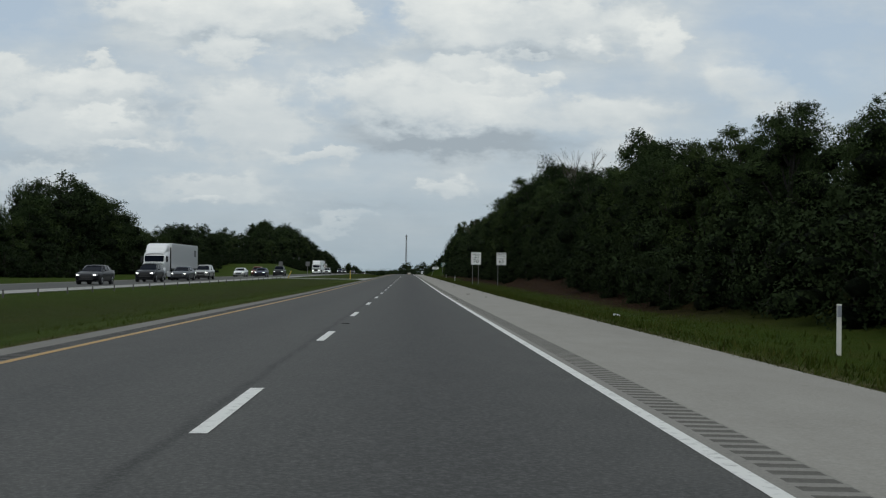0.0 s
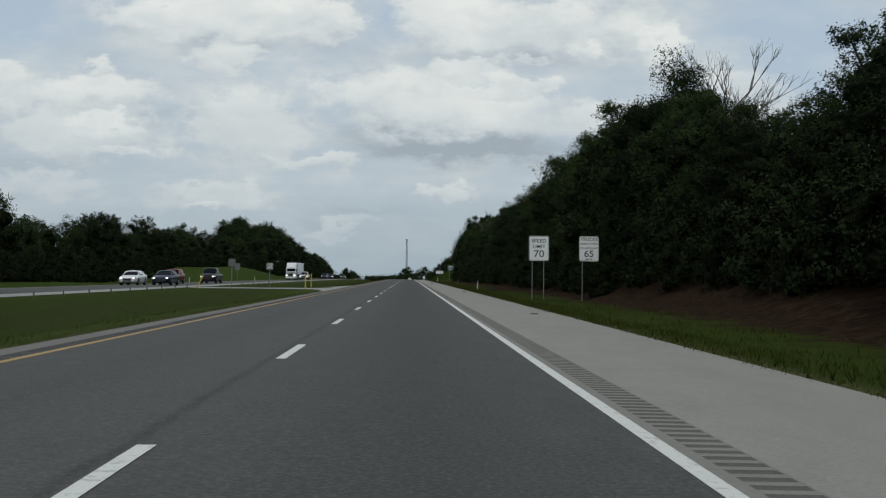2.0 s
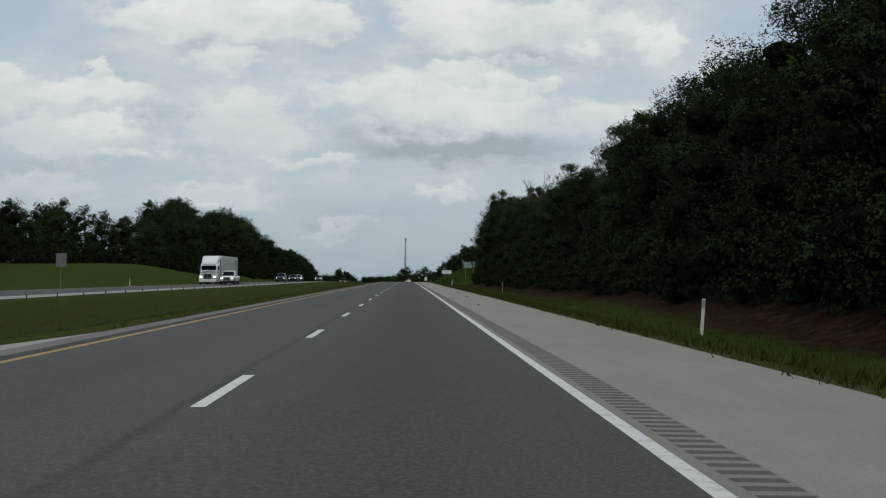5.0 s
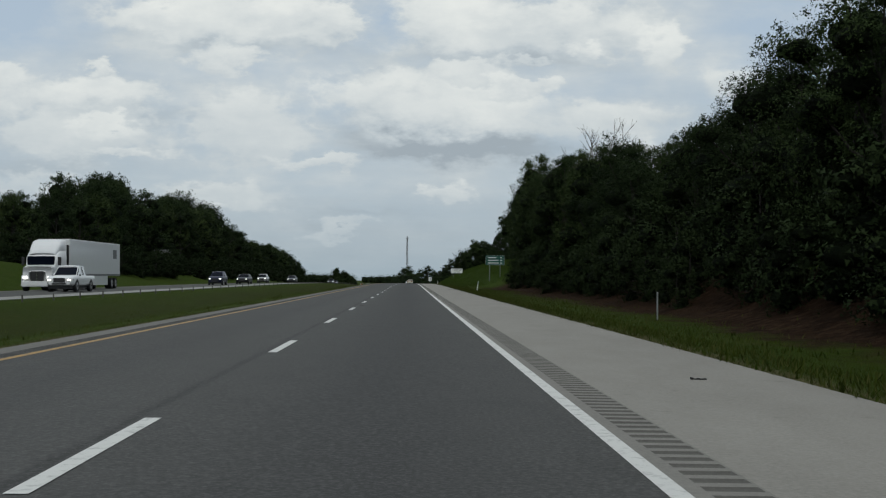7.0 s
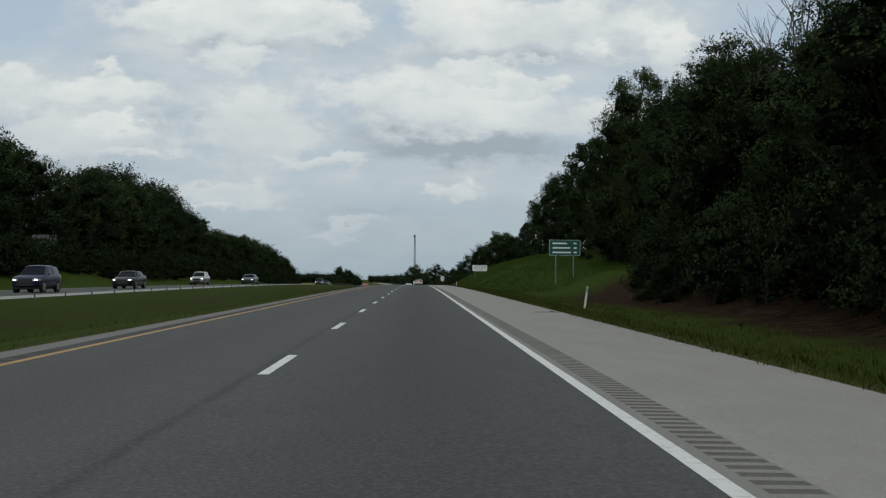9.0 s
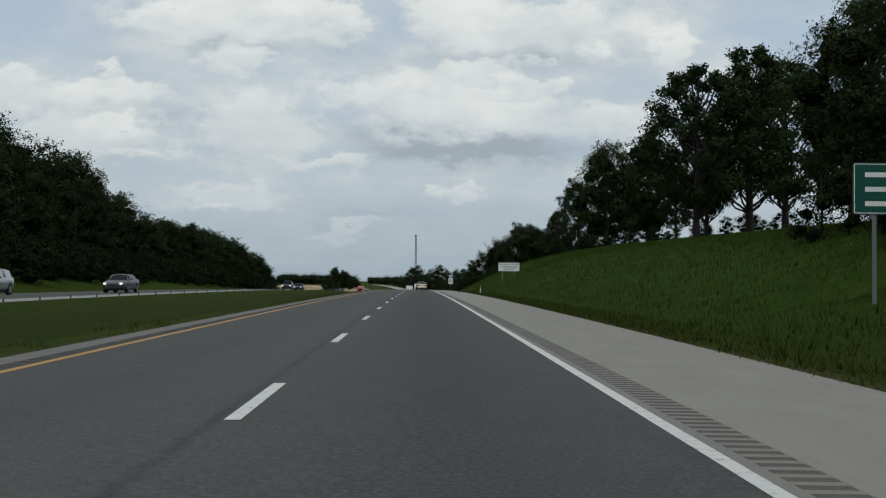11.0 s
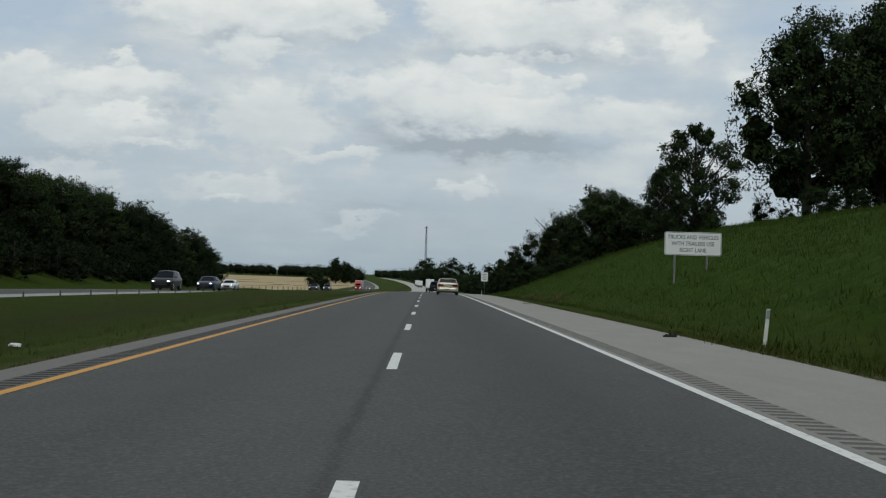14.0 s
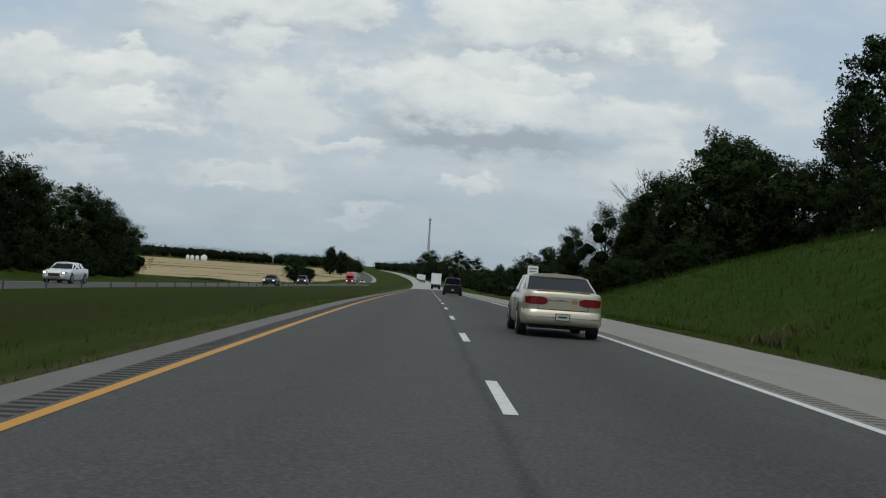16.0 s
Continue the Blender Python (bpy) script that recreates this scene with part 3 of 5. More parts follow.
def make_tree(seed, height, spread, low, lumps, cards, size, leaf, tall=1.0, open_crown=0.0, trunk=0.02, sprays=2, lump=1.0, fine=7):
    """One tree as an Empty with trunk and crown; low is where foliage starts as a share of the height."""
    rng = random.Random(seed)
    ob = new("tree")
    tv, tf = [], []
    limb(tv, tf, (0, 0, -0.6), (0, 0, height * 0.75), height * trunk, height * 0.006, 8, (rng.uniform(-.3, .3), rng.uniform(-.3, .3), 0))
    cv, cf, cm, bulge = [], [], [], []
    for k in range(lumps):
        f = (k + 0.5) / lumps
        z = height * (low + (1 - low) * (f * 0.90))
        env = spread * (0.66 + 0.34 * math.sin(math.pi * min(1, f * 0.9 + 0.12))) * (1 - 0.42 * f ** 3) * (0.74 + 0.26 * min(1.0, f * 2.2))
        a = k * 2.4 + rng.uniform(-0.6, 0.6)
        r = spread * rng.uniform(0.26, 0.52) * (1 - 0.35 * f) * lump
        o = max(0, env - r * 0.7) * rng.uniform(0.5, 1.05)
        c = (o * math.cos(a), o * math.sin(a), z)
        limb(tv, tf, (0, 0, max(height * 0.1, z - height * 0.2)), c, height * 0.008, height * 0.003, 5, (0, 0, -0.03 * height))
        rr = (r, r, r * rng.uniform(0.65, 0.95) * tall)
        top = f > 0.84
        if top:
            rr = tuple(v * 0.8 for v in rr)
        # near-black core paints the shade inside the lump behind its leaves
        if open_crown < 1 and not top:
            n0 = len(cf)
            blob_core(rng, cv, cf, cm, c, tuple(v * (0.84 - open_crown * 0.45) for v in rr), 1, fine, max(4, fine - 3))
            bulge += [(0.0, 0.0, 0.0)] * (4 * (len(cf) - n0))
        clump_cards(rng, cv, cf, cm, c, rr, int(cards * 0.8 / lumps), size, 0, 0.35 if top else 0.76 - 0.45 * open_crown, bulge)
        for _ in range(sprays):
            d = Vector((rng.gauss(0, 1), rng.gauss(0, 1), abs(rng.gauss(0.4, 0.8)))).normalized()
            e = (c[0] + d.x * rr[0] * 1.12, c[1] + d.y * rr[1] * 1.12, c[2] + d.z * rr[2] * 1.18)
            clump_cards(rng, cv, cf, cm, e, (r * .26, r * .26, r * .32), max(4, int(cards * 0.2 / lumps / sprays)), size * 0.9, 0, 0.1, bulge)
    lift = height / max(q[2] for q in cv)
    cv, tv = [(a, b, c * lift) for a, b, c in cv], [(a, b, c * lift) for a, b, c in tv]
    part("trunk", (tv, [], tf), BARK, ob, "", True)
    crown = part("crown", (cv, [], cf), [leaf, SHADE_MASS], ob)
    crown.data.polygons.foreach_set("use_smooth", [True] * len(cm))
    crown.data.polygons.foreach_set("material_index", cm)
    crown.data.normals_split_custom_set(bulge)
    return ob


def plant(proto, x, y, h, label, group, wide=1.0, category="tree", sink=0.05, turn=None):
    """Copy of a prototype built 16 m high, scaled to h metres."""
    s = h / 16
    t = copy_thing(proto, Matrix.LocRotScale((x + cx(y), y, ground(x, y) - sink), Euler((0, 0, rng.uniform(0, 6.28) if turn is None else turn)), None))
    t.scale = (s * wide, s * wide, s)
    tagged(t, label, category, group)
    return t


rng = random.Random(7)
NEAR = [make_tree(k, 16, 5.2, 0.09, 19, 7200, 0.18, LEAF[k % 3], 0.9, 0, 0.02, 5, 1.22, 9) for k in range(4)]
MID = [make_tree(20 + k, 16, 4.8, 0.10, 17, 4800, 0.22, LEAF[2 * (k % 2)], 0.95, 0.15, 0.02, 5, 1.25) for k in range(3)]
FARP = [make_tree(40 + k, 16, 5.6, 0.04, 15, 1900, 0.36, LEAF[k % 3], 0.9, 0, 0.02, 4, 1.3) for k in range(3)]
BULK = [make_tree(50 + k, 16, 5.6, 0.04, 18, 620, 0.55, LEAF[0], 0.9) for k in range(2)]
SHRUB = [make_tree(60 + k, 16, 9.5, 0.0, 10, 760, 0.75, LEAF[1], 0.8, 0, 0.02, 3, 1.15) for k in range(3)]
FSHRUB = [make_tree(70 + k, 16, 9.5, 0.0, 10, 260, 1.2, LEAF[0], 0.8) for k in range(2)]
OPEN = [make_tree(80 + k, 16, 5.6, 0.2, 44, 5200, 0.36, LEAF[0], 0.8, 1.0, 0.022, 3, 0.66) for k in range(2)]
ROUND = [make_tree(90 + k, 16, 6.4, 0.13, 27, 5600, 0.33, LEAF[0], 0.95, 0.08, 0.025, 5, 1.08, 8) for k in range(2)]


def wood_mass(name, rows, label):
    """Many crowns and trunks that nobody could count, joined into one mesh. Rows: prototype, x, y, height, width."""
    V, Fc, Mi, Nv, base = [], [], [], [], 0
    for proto, x, y, h, wide in rows:
        s = h / 16
        m = Matrix.LocRotScale((x + cx(y), y, ground(x, y) - 0.05), Euler((0, 0, rng.uniform(0, 6.28))), (s * wide, s * wide, s))
        for ch in proto.children:
            me = ch.data
            co = np.empty(len(me.vertices) * 3)
            me.vertices.foreach_get("co", co)
            co = co.reshape(-1, 3) @ np.array(m.to_3x3()).T + np.array(m.translation)
            V.append(co)
            nv = np.empty(len(me.loops) * 3)
            me.corner_normals.foreach_get("vector", nv)
            Nv.append(nv.reshape(-1, 3) @ np.array(m.to_quaternion().to_matrix()).T)
            k = 0 if ch.name.startswith("crown") else 2
            for p in me.polygons:
                Fc.append([base + i for i in p.vertices])
                Mi.append(2 if k else p.material_index)
            base += len(co)
    # undergrowth takes the darker leaf, painting in shade from the crowns above
    ob = part(name, (np.concatenate(V).tolist(), [], Fc), [LEAF[1 if "under" in name else 0], SHADE_MASS, BARK])
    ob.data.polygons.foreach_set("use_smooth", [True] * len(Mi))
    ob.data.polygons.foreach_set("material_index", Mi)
    ob.data.normals_split_custom_set(np.concatenate(Nv).tolist())
    return tagged(ob, label, "woodland", kind="stuff")


# tops of the near-side wood over the road: front edge and the trees behind
FRONT = ((-20, 7.8), (40, 8.4), (52, 9.6), (64, 9.2), (72, 9.4), (88, 10.5), (104, 11.1), (112, 12), (120, 11), (128, 9.6), (136, 11), (144, 13.4), (152, 14.5), (160, 15.4), (168, 14.5), (184, 14), (192, 15.8), (200, 14.2),
         (208, 12.5), (232, 13), (248, 12.6), (264, 12.8), (280, 13.2), (288, 11.6), (296, 11.4), (312, 13), (320, 11.4), (328, 10.6), (344, 10.9), (352, 11.7), (360, 12.8), (376, 13.2), (392, 12.9), (410, 13.8))
BACK = ((-20, 9.5), (50, 10), (64, 11.2), (72, 12), (80, 10.9), (96, 12.4), (112, 13.6), (120, 15.4), (128, 16.5), (136, 15), (144, 11.8), (152, 12.6), (160, 15.5), (176, 18.3), (192, 19.4), 
        (208, 19.2), (224, 18.2), (240, 18.8), (248, 17.1), (264, 17.7), (280, 17.7), (296, 17), (304, 14.4), (312, 14.9), (320, 15), (336, 14.8), (344, 13.6), (352, 13), (360, 14.3), (376, 14.9), 
        (392, 16.5), (408, 15.6), (416, 17), (432, 19), (448, 20), (470, 21), (500, 21))


def along(table, y):
    return float(np.interp(y, [a for a, _ in table], [b for _, b in table]))


def rise(x, y):
    return ground(x, y) - zr(y)


WOOD = "dense dark green deciduous tree at the edge of the roadside wood"
y = -14.0
while y < 410:
    plant(rng.choice(NEAR), 18.2 + (1.6 if 95 < y < 154 else 0.0) + rng.uniform(-1.7, 1.7), y, (along(FRONT, y) - rise(18, y)) * rng.uniform(0.86, 1.06), WOOD, "roadside wood", 1.15)
    y += rng.uniform(4.8, 7.4)
y = -12.0
while y < 495:
    plant(rng.choice(MID), (26.5 if y < 425 else 29.0) + rng.uniform(-2, 2), y, (along(BACK, y) - rise(26.5, y)) * rng.uniform(0.90, 1.04), WOOD, "roadside wood", 1.12)
    y += rng.uniform(5.0, 7.0)
rows, y = [], 0.0
while y < 430:
    rows.append((rng.choice(BULK), 34 + rng.uniform(-2, 2), y, (along(BACK, y) - rise(34, y)) * rng.uniform(0.8, 0.95), 1.2))
    y += rng.uniform(8, 11)
wood_mass("woodland_interior", rows, "dark green trees deeper inside the roadside wood")
rows, y = [], -10.0
while y < 408:
    hh, ww = rng.uniform(2.4, 5.2), rng.uniform(0.8, 1.2)
    rows.append((rng.choice(SHRUB), (14.4 if 95 < y < 154 else 12.9) + 0.58 * hh * ww + rng.uniform(0, 1.0), y, hh, ww))
    y += rng.uniform(1.8, 4.2)
y = 409.0
while y < 474:
    rows.append((rng.choice(SHRUB), (18.5 if y < 430 else 21.5) + rng.uniform(0, 3.5), y, rng.uniform(3.0, 4.6), 0.9))
    y += rng.uniform(1.4, 2.4)
wood_mass("undergrowth", rows, "low leafy undergrowth under the roadside trees")

# single trees on the grassy hill and beyond it
HILL = "spreading green tree standing alone on the grassy hill"
for proto, x, yy, h, w in ((OPEN[0], 34, 550, 20.6, 1.12), (OPEN[1], 42, 556, 23.2, 1.0), (OPEN[0], 49.5, 566, 22.5, 1.0), (OPEN[1], 38, 561, 16, 0.9),
                           (ROUND[1], 38.7, 645, 21.8, 0.94), (ROUND[0], 48.0, 650, 23.8, 0.9), (OPEN[1], 52.5, 644, 15, 1.0), (OPEN[0], 44, 648, 17, 0.9),
                           (OPEN[0], 42.6, 712, 23.0, 1.02), (OPEN[1], 36.5, 706, 15.5, 0.85)):
    plant(proto, x, yy, h, HILL, "hill trees", w)
for proto, x, yy, h, w in ((ROUND[1], 27.5, 129, 16.3, 0.85), (NEAR[1], 20.5, 156, 16.0, 0.9), (NEAR[0], 22.5, 437, 16.5, 0.85), (NEAR[2], 22.0, 447, 18.5, 0.85), (NEAR[1], 22.0, 456, 16.5, 0.85)):
    plant(proto, x, yy, h, "tall dark green tree rising above the roadside wood", "roadside wood", w)
EDGE = "dark rounded green tree beside the foot of the hill"
for proto, x, yy, h, w in ((ROUND[0], 28.0, 720, 15.3, 1.1), (ROUND[1], 32, 724, 15.0, 1.2), (ROUND[0], 36.5, 720, 11.8, 1.3), (NEAR[1], 41, 716, 11.5, 1.3), (NEAR[0], 46, 718, 10, 1.3), (ROUND[1], 23.3, 725, 12.2, 1.0), (NEAR[2], 21.5, 730, 10.2, 1.1), (NEAR[3], 38, 714, 7.0, 1.2),
                           (NEAR[1], 18.8, 734, 10.5, 0.95), (NEAR[2], 25, 742, 12.0, 1.1), (NEAR[3], 17.0, 748, 9.0, 1.0), (NEAR[0], 18, 762, 8.0, 1.2)):
    plant(proto, x, yy, h, EDGE, "trees past the hill", w)
rows, y = [], 738.0
while y < 1200:
    for _ in range(2):
        rows.append((rng.choice((SHRUB if y < 860 else FSHRUB) if rng.random() < 0.6 else BULK), 14.5 + rng.uniform(-1.0, 6) + (y - 745) * 0.012, y + rng.uniform(-3, 3), rng.uniform(3.5, 7.5), 1.0))
    y += rng.uniform(7, 11)
for k in range(16):
    rows.append((rng.choice(FARP), 23 + 1.6 * k + rng.uniform(-0.6, 0.6), rng.uniform(733, 748), rng.uniform(6.5, 9.5), 1.25))
for k in range(14):
    rows.append((rng.choice(SHRUB), 20 + 1.7 * k + rng.uniform(-0.6, 0.6), rng.uniform(722, 731), rng.uniform(3.5, 5.0), 1.1))
for k in range(12):
    rows.append((rng.choice(SHRUB), 14.5 + 0.8 * k + rng.uniform(-0.6, 0.6), 716 - 1.2 * k + rng.uniform(-2, 2), rng.uniform(2.4, 3.8), 1.1))
wood_mass("scrub", rows, "green scrub and young trees beside the far shoulder")
for x, yy, h in ((24, 905, 9), (33, 960, 11), (28, 1040, 10), (40, 1120, 12), (8.6, 1500, 22), (14, 1500, 24), (31, 1450, 24), (22, 1470, 17), (37, 1440, 19), (44, 1250, 13), (24, 1200, 9),
                 (30, 1560, 22), (60, 1640, 22)):
    plant(rng.choice(FARP), x, yy, h, "distant green tree beside the far bend", "distant trees", 1.2)

rows = []
for k in range(44):
    yy = rng.uniform(560, 712)
    rows.append((rng.choice(SHRUB), rng.uniform(37, 60) if yy < 625 else rng.uniform(33, 58), yy, rng.uniform(1.6, 3.2), rng.uniform(0.9, 1.3)))
wood_mass("hill_scrub", rows, "low green scrub along the top of the grassy hill")

# wood beyond the other carriageway
LEFT_FRONT = ((40, 9.5), (156, 9.5), (180, 10.5), (192, 15.5), (216, 16.3), (228, 15.8), (236, 12.1), (252, 9.7), (264, 10.3), (276, 9.5), (288, 11.8), (300, 12.5), (312, 12.1), (324, 8.7), (336, 11.9), 
              (360, 12.4), (388, 12.4), (408, 11.6), (420, 11.9), (432, 12.6), (444, 15.2), (456, 17.3), (480, 18.3), (504, 17.3), (540, 17.2), (576, 16), (600, 15.3), (612, 14.3), (636, 12.8), 
              (660, 13.8), (708, 13.7), (720, 13.4), (744, 11.9), (756, 11.1), (768, 9.8), (785, 7.8))
LEFT_BACK = ((40, 10.6), (180, 10.6), (192, 15.9), (204, 17.4), (228, 17.2), (240, 12.2), (252, 10.4), (264, 10.3), (276, 8.8), (288, 12.1), (300, 13.2), (312, 14.1), (324, 8.8), (336, 13.6), (348, 14.5), 
             (360, 14.1), (384, 13), (396, 14.5), (408, 15.6), (432, 13.8), (456, 14.4), (468, 15.7), (480, 20), (492, 21.7), (504, 22.5), (528, 22), (552, 21), (564, 22.8), (576, 24.4), (600, 23.7), 
             (624, 22.3), (636, 20.5), (648, 19.8), (660, 15.4), (684, 16.4), (708, 18), (756, 18), (780, 15.7))
FARWOOD = "dark green tree in the wood beyond the oncoming lanes"
y = 40.0
while y < 786:
    xf = -56 if y < 390 else (-51.5 if 455 < y < 500 else -47)
    plant(rng.choice(FARP), xf + rng.uniform(-2, 2), y, (along(LEFT_FRONT, y) - rise(xf, y)) * rng.uniform(0.90, 1.05), FARWOOD, "far wood", 1.15)
    y += rng.uniform(6.0, 9.0) if y < 630 else rng.uniform(3.6, 5.2)
rows, y = [], 40.0
while y < 740:
    rows.append((rng.choice(FARP + BULK), -60 + rng.uniform(-2.5, 2.5), y, (along(LEFT_BACK, y) - rise(-60, y)) * rng.uniform(0.90, 1.05), 1.05))
    y += rng.uniform(6.5, 10)
wood_mass("far_woodland", rows, "dark green trees deeper inside the wood beyond the oncoming lanes")
rows, y = [], 60.0
while y < 757:
    rows.append((rng.choice(FSHRUB), (-51 if y < 390 else -41.5) + rng.uniform(-2.5, 2.5), y, rng.uniform(2.4, 5.0), 1.0))
    y += rng.uniform(1.8, 4.0) if y < 390 else rng.uniform(1.2, 2.6)
wood_mass("far_undergrowth", rows, "low green undergrowth in front of the wood beyond the oncoming lanes")
for x, yy, h, w in ((-58, 217, 17.6, 0.85), (-60, 498, 19.5, 1.0), (-62, 514, 19.5, 1.1), (-61, 572, 21.5, 1.1), (-62, 590, 20.5, 1.1), (-58, 555, 19, 1.1), (-58, 616, 21.5, 0.95), (-59, 630, 19.5, 1.0)):
    plant(rng.choice(ROUND), x, yy, h, "tall dark green tree above the wood beyond the oncoming lanes", "far wood", w)
for x, yy, h, w in ((-61, 1455, 21.5, 1.0), (-54, 1475, 19, 1.0), (-50, 1500, 15, 1.2), (-37.5, 932, 8.5, 1.25), (-34, 925, 5, 1.4), (-48, 1100, 5, 1.2), (-52, 1600, 14, 1.2)):
    plant(rng.choice(ROUND), x, yy, h, "round green tree at the edge of the field", "field trees", w)


def bare_tree(x, y, h, seed):
    """A dead tree: trunk and twigs only."""
    r = random.Random(seed)
    ob = new("dead_tree")
    tv, tf = [], []
    limb(tv, tf, (0, 0, -0.5), (0, 0, h * 0.7), h * 0.016, h * 0.006, 7)

    def grow(p, d, ln, rad, depth):
        q = p + d * ln
        limb(tv, tf, p, q, rad, rad * 0.55, 4, (r.uniform(-.1, .1) * ln, r.uniform(-.1, .1) * ln, 0.05 * ln))
        if depth:
            for _ in range(3):
                e = (d + Vector((r.uniform(-1, 1), r.uniform(-1, 1), r.uniform(-.2, .9))) * 0.55).normalized()
                grow(q - d * ln * r.uniform(0, 0.3), e, ln * r.uniform(0.55, 0.8), rad * 0.55, depth - 1)
    for k in range(9):
        z = h * (0.3 + 0.4 * k / 8)
        a = k * 2.4
        grow(Vector((0, 0, z)), Vector((math.cos(a), math.sin(a), 1.3)).normalized(), h * r.uniform(0.16, 0.24), h * 0.006, 3)
    part("bare_crown", (tv, [], tf), DEADWOOD, ob, "", True)
    ob.location = (x + cx(y), y, ground(x, y))
    tagged(ob, "leafless grey dead tree rising among green trees", "dead tree", "dead trees")


DEADWOOD = mat_plain("dead wood", (0.085, 0.07, 0.058), 0.9, 0, 0.3, 5)
for x, yy, h, sd in ((24.5, 158, 15.5, 1), (25.5, 166, 15, 2), (25.4, 408, 17.3, 3), (26.4, 413, 15.5, 4), (24, 735, 13, 6)):
    bare_tree(x, yy, h, sd)

for p in NEAR + MID + FARP + BULK + FSHRUB + SHRUB + OPEN + ROUND:
    for o in (*p.children_recursive, p):
        bpy.data.objects.remove(o)


def wood_band(name, pts, h, depth, label, n):
    """Far woodland as one body of overlapping crowns along a line."""
    r = random.Random(len(name) + n)
    v, f, m_ = [], [], []
    for k in range(n):
        t = k / (n - 1) * (len(pts) - 1)
        i = min(int(t), len(pts) - 2)
        a, b = Vector(pts[i]), Vector(pts[i + 1])
        p = a + (b - a) * (t - i)
        x, y = p.x + r.uniform(-1, 1) * depth * 0.3, p.y + r.uniform(-1, 1) * depth
        z = ground(x, y)
        hh = h * r.uniform(0.8, 1.05)
        rr = (hh * 0.55, hh * 0.55, hh * 0.5)
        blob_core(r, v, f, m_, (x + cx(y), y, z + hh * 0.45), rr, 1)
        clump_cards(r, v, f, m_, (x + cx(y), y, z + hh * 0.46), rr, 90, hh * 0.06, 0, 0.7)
    ob = part(name, (v, [], f), [LEAF[0], SHADE_MASS])
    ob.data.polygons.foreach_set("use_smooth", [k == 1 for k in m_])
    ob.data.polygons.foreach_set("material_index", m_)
    tagged(ob, label, "woodland", kind="stuff")


wood_band("woodland", [(-900, 2350), (-500, 2250), (-330, 2250), (-150, 2350), (-60, 2500)], 20, 25, "distant dark woodland along the far side of the fields", 240)
wood_band("woodland", [(-50, 1700), (-55, 1900), (-60, 2300), (-70, 2600)], 17, 20, "distant roadside woodland beyond the oncoming lanes", 40)
wood_band("woodland", [(14, 1380), (16, 1600), (18, 1900), (14, 2400), (0, 2700)], 17, 20, "distant roadside woodland beside the far bend", 60)
wood_band("woodland", [(60, 900), (75, 1200), (120, 1600), (300, 2000), (800, 2300)], 13, 25, "distant green woodland behind the scrub", 60)

# ---- lane line ----
k = -8
while DASH_Y + k * DASH_STEP < 850:
    yy = DASH_Y + k * DASH_STEP
    part("lane_dash", sheet([-0.07, 0.07], [yy, yy + DASH_LEN], flat, 0.004), WHITE, road)
    k += 1

# ---- crossover, field, far structures ----
def crossover():
    xs = span(-18.0, -4.71, 0.6)
    v, f = [], []
    for x in xs:
        k = max(0.0, (x + 8.5) / 3.79)
        a, b = 180.5 - 15 * k ** 2, 188 + 6 * smooth(-11, -7, x) + 20 * k ** 2
        for j in range(9):
            y = a + (b - a) * j / 8
            v.append((x, y, zr(y) - 0.058 - 0.05 * smooth(4.7, 7, -x)))
    for i in range(len(xs) - 1):
        for j in range(8):
            f.append((i * 9 + j, (i + 1) * 9 + j, (i + 1) * 9 + j + 1, i * 9 + j + 1))
    tagged(part("crossover", (v, [], f), OPP_CONCRETE, None, "", True), "pale paved crossover through the grass median", "crossover", kind="structure")


crossover()


def mat_field():
    M = Mat("stubble", 0.95)
    stripes = M.noise(0.05, 4, 0.6, (0.25, 2.2, 1))
    n = M.noise(0.6, 5, 0.7)
    col = M.ramp(stripes, [(0.35, (0.20, 0.145, 0.075)), (0.5, (0.36, 0.285, 0.16)), (0.65, (0.42, 0.34, 0.20))])
    col = M.mix(0.3, col, M.ramp(n, [(0.3, (0.22, 0.16, 0.09)), (0.7, (0.45, 0.37, 0.22))]))
    return M.base(col).spec(0.1).mat


tagged(part("field", sheet([-700, -450, -300, -200, -140, -100, -75, -55, -40], span(835, 2200, 35), ground, 0.12), mat_field(), None, "", True),
       "harvested tan stubble field with mown stripes", "field", kind="structure")

STEEL = mat_plain("galvanised steel", (0.42, 0.43, 0.44), 0.45, 0.8, 0.2, 12)
POSTSTEEL = mat_plain("dull steel post", (0.20, 0.205, 0.21), 0.65, 0.3, 0.2, 10)
DARKSTEEL = mat_plain("weathered steel", (0.10, 0.095, 0.09), 0.7, 0.3, 0.25, 8)
SIGNWHITE = mat_plain("sign white", (0.82, 0.84, 0.84), 0.5, 0, 0.05, 2)
# darker copy of the sign back, with shade put into its colour
SIGNBACK_SHADED = mat_plain("shaded sign back", (0.04, 0.042, 0.045), 0.8, 0, 0.15, 3)
SIGNBACK = mat_plain("sign back aluminium", (0.15, 0.155, 0.16), 0.6, 0.2, 0.12, 3)
SIGNGREEN = mat_plain("sign green", (0.006, 0.085, 0.065), 0.5, 0, 0.06, 3)
BLACK = mat_plain("black paint", (0.012, 0.012, 0.012), 0.55, 0, 0.1, 6)
POSTYELLOW = mat_plain("yellow post", (0.55, 0.38, 0.04), 0.6, 0, 0.1, 6)
POSTWHITE = mat_plain("white post", (0.66, 0.66, 0.62), 0.6, 0, 0.1, 6)
BINSTEEL = mat_plain("white bin sheet", (0.78, 0.78, 0.76), 0.45, 0.1, 0.06, 1)
REDPAINT = mat_plain("sign red", (0.30, 0.02, 0.02), 0.5, 0, 0.06, 3)


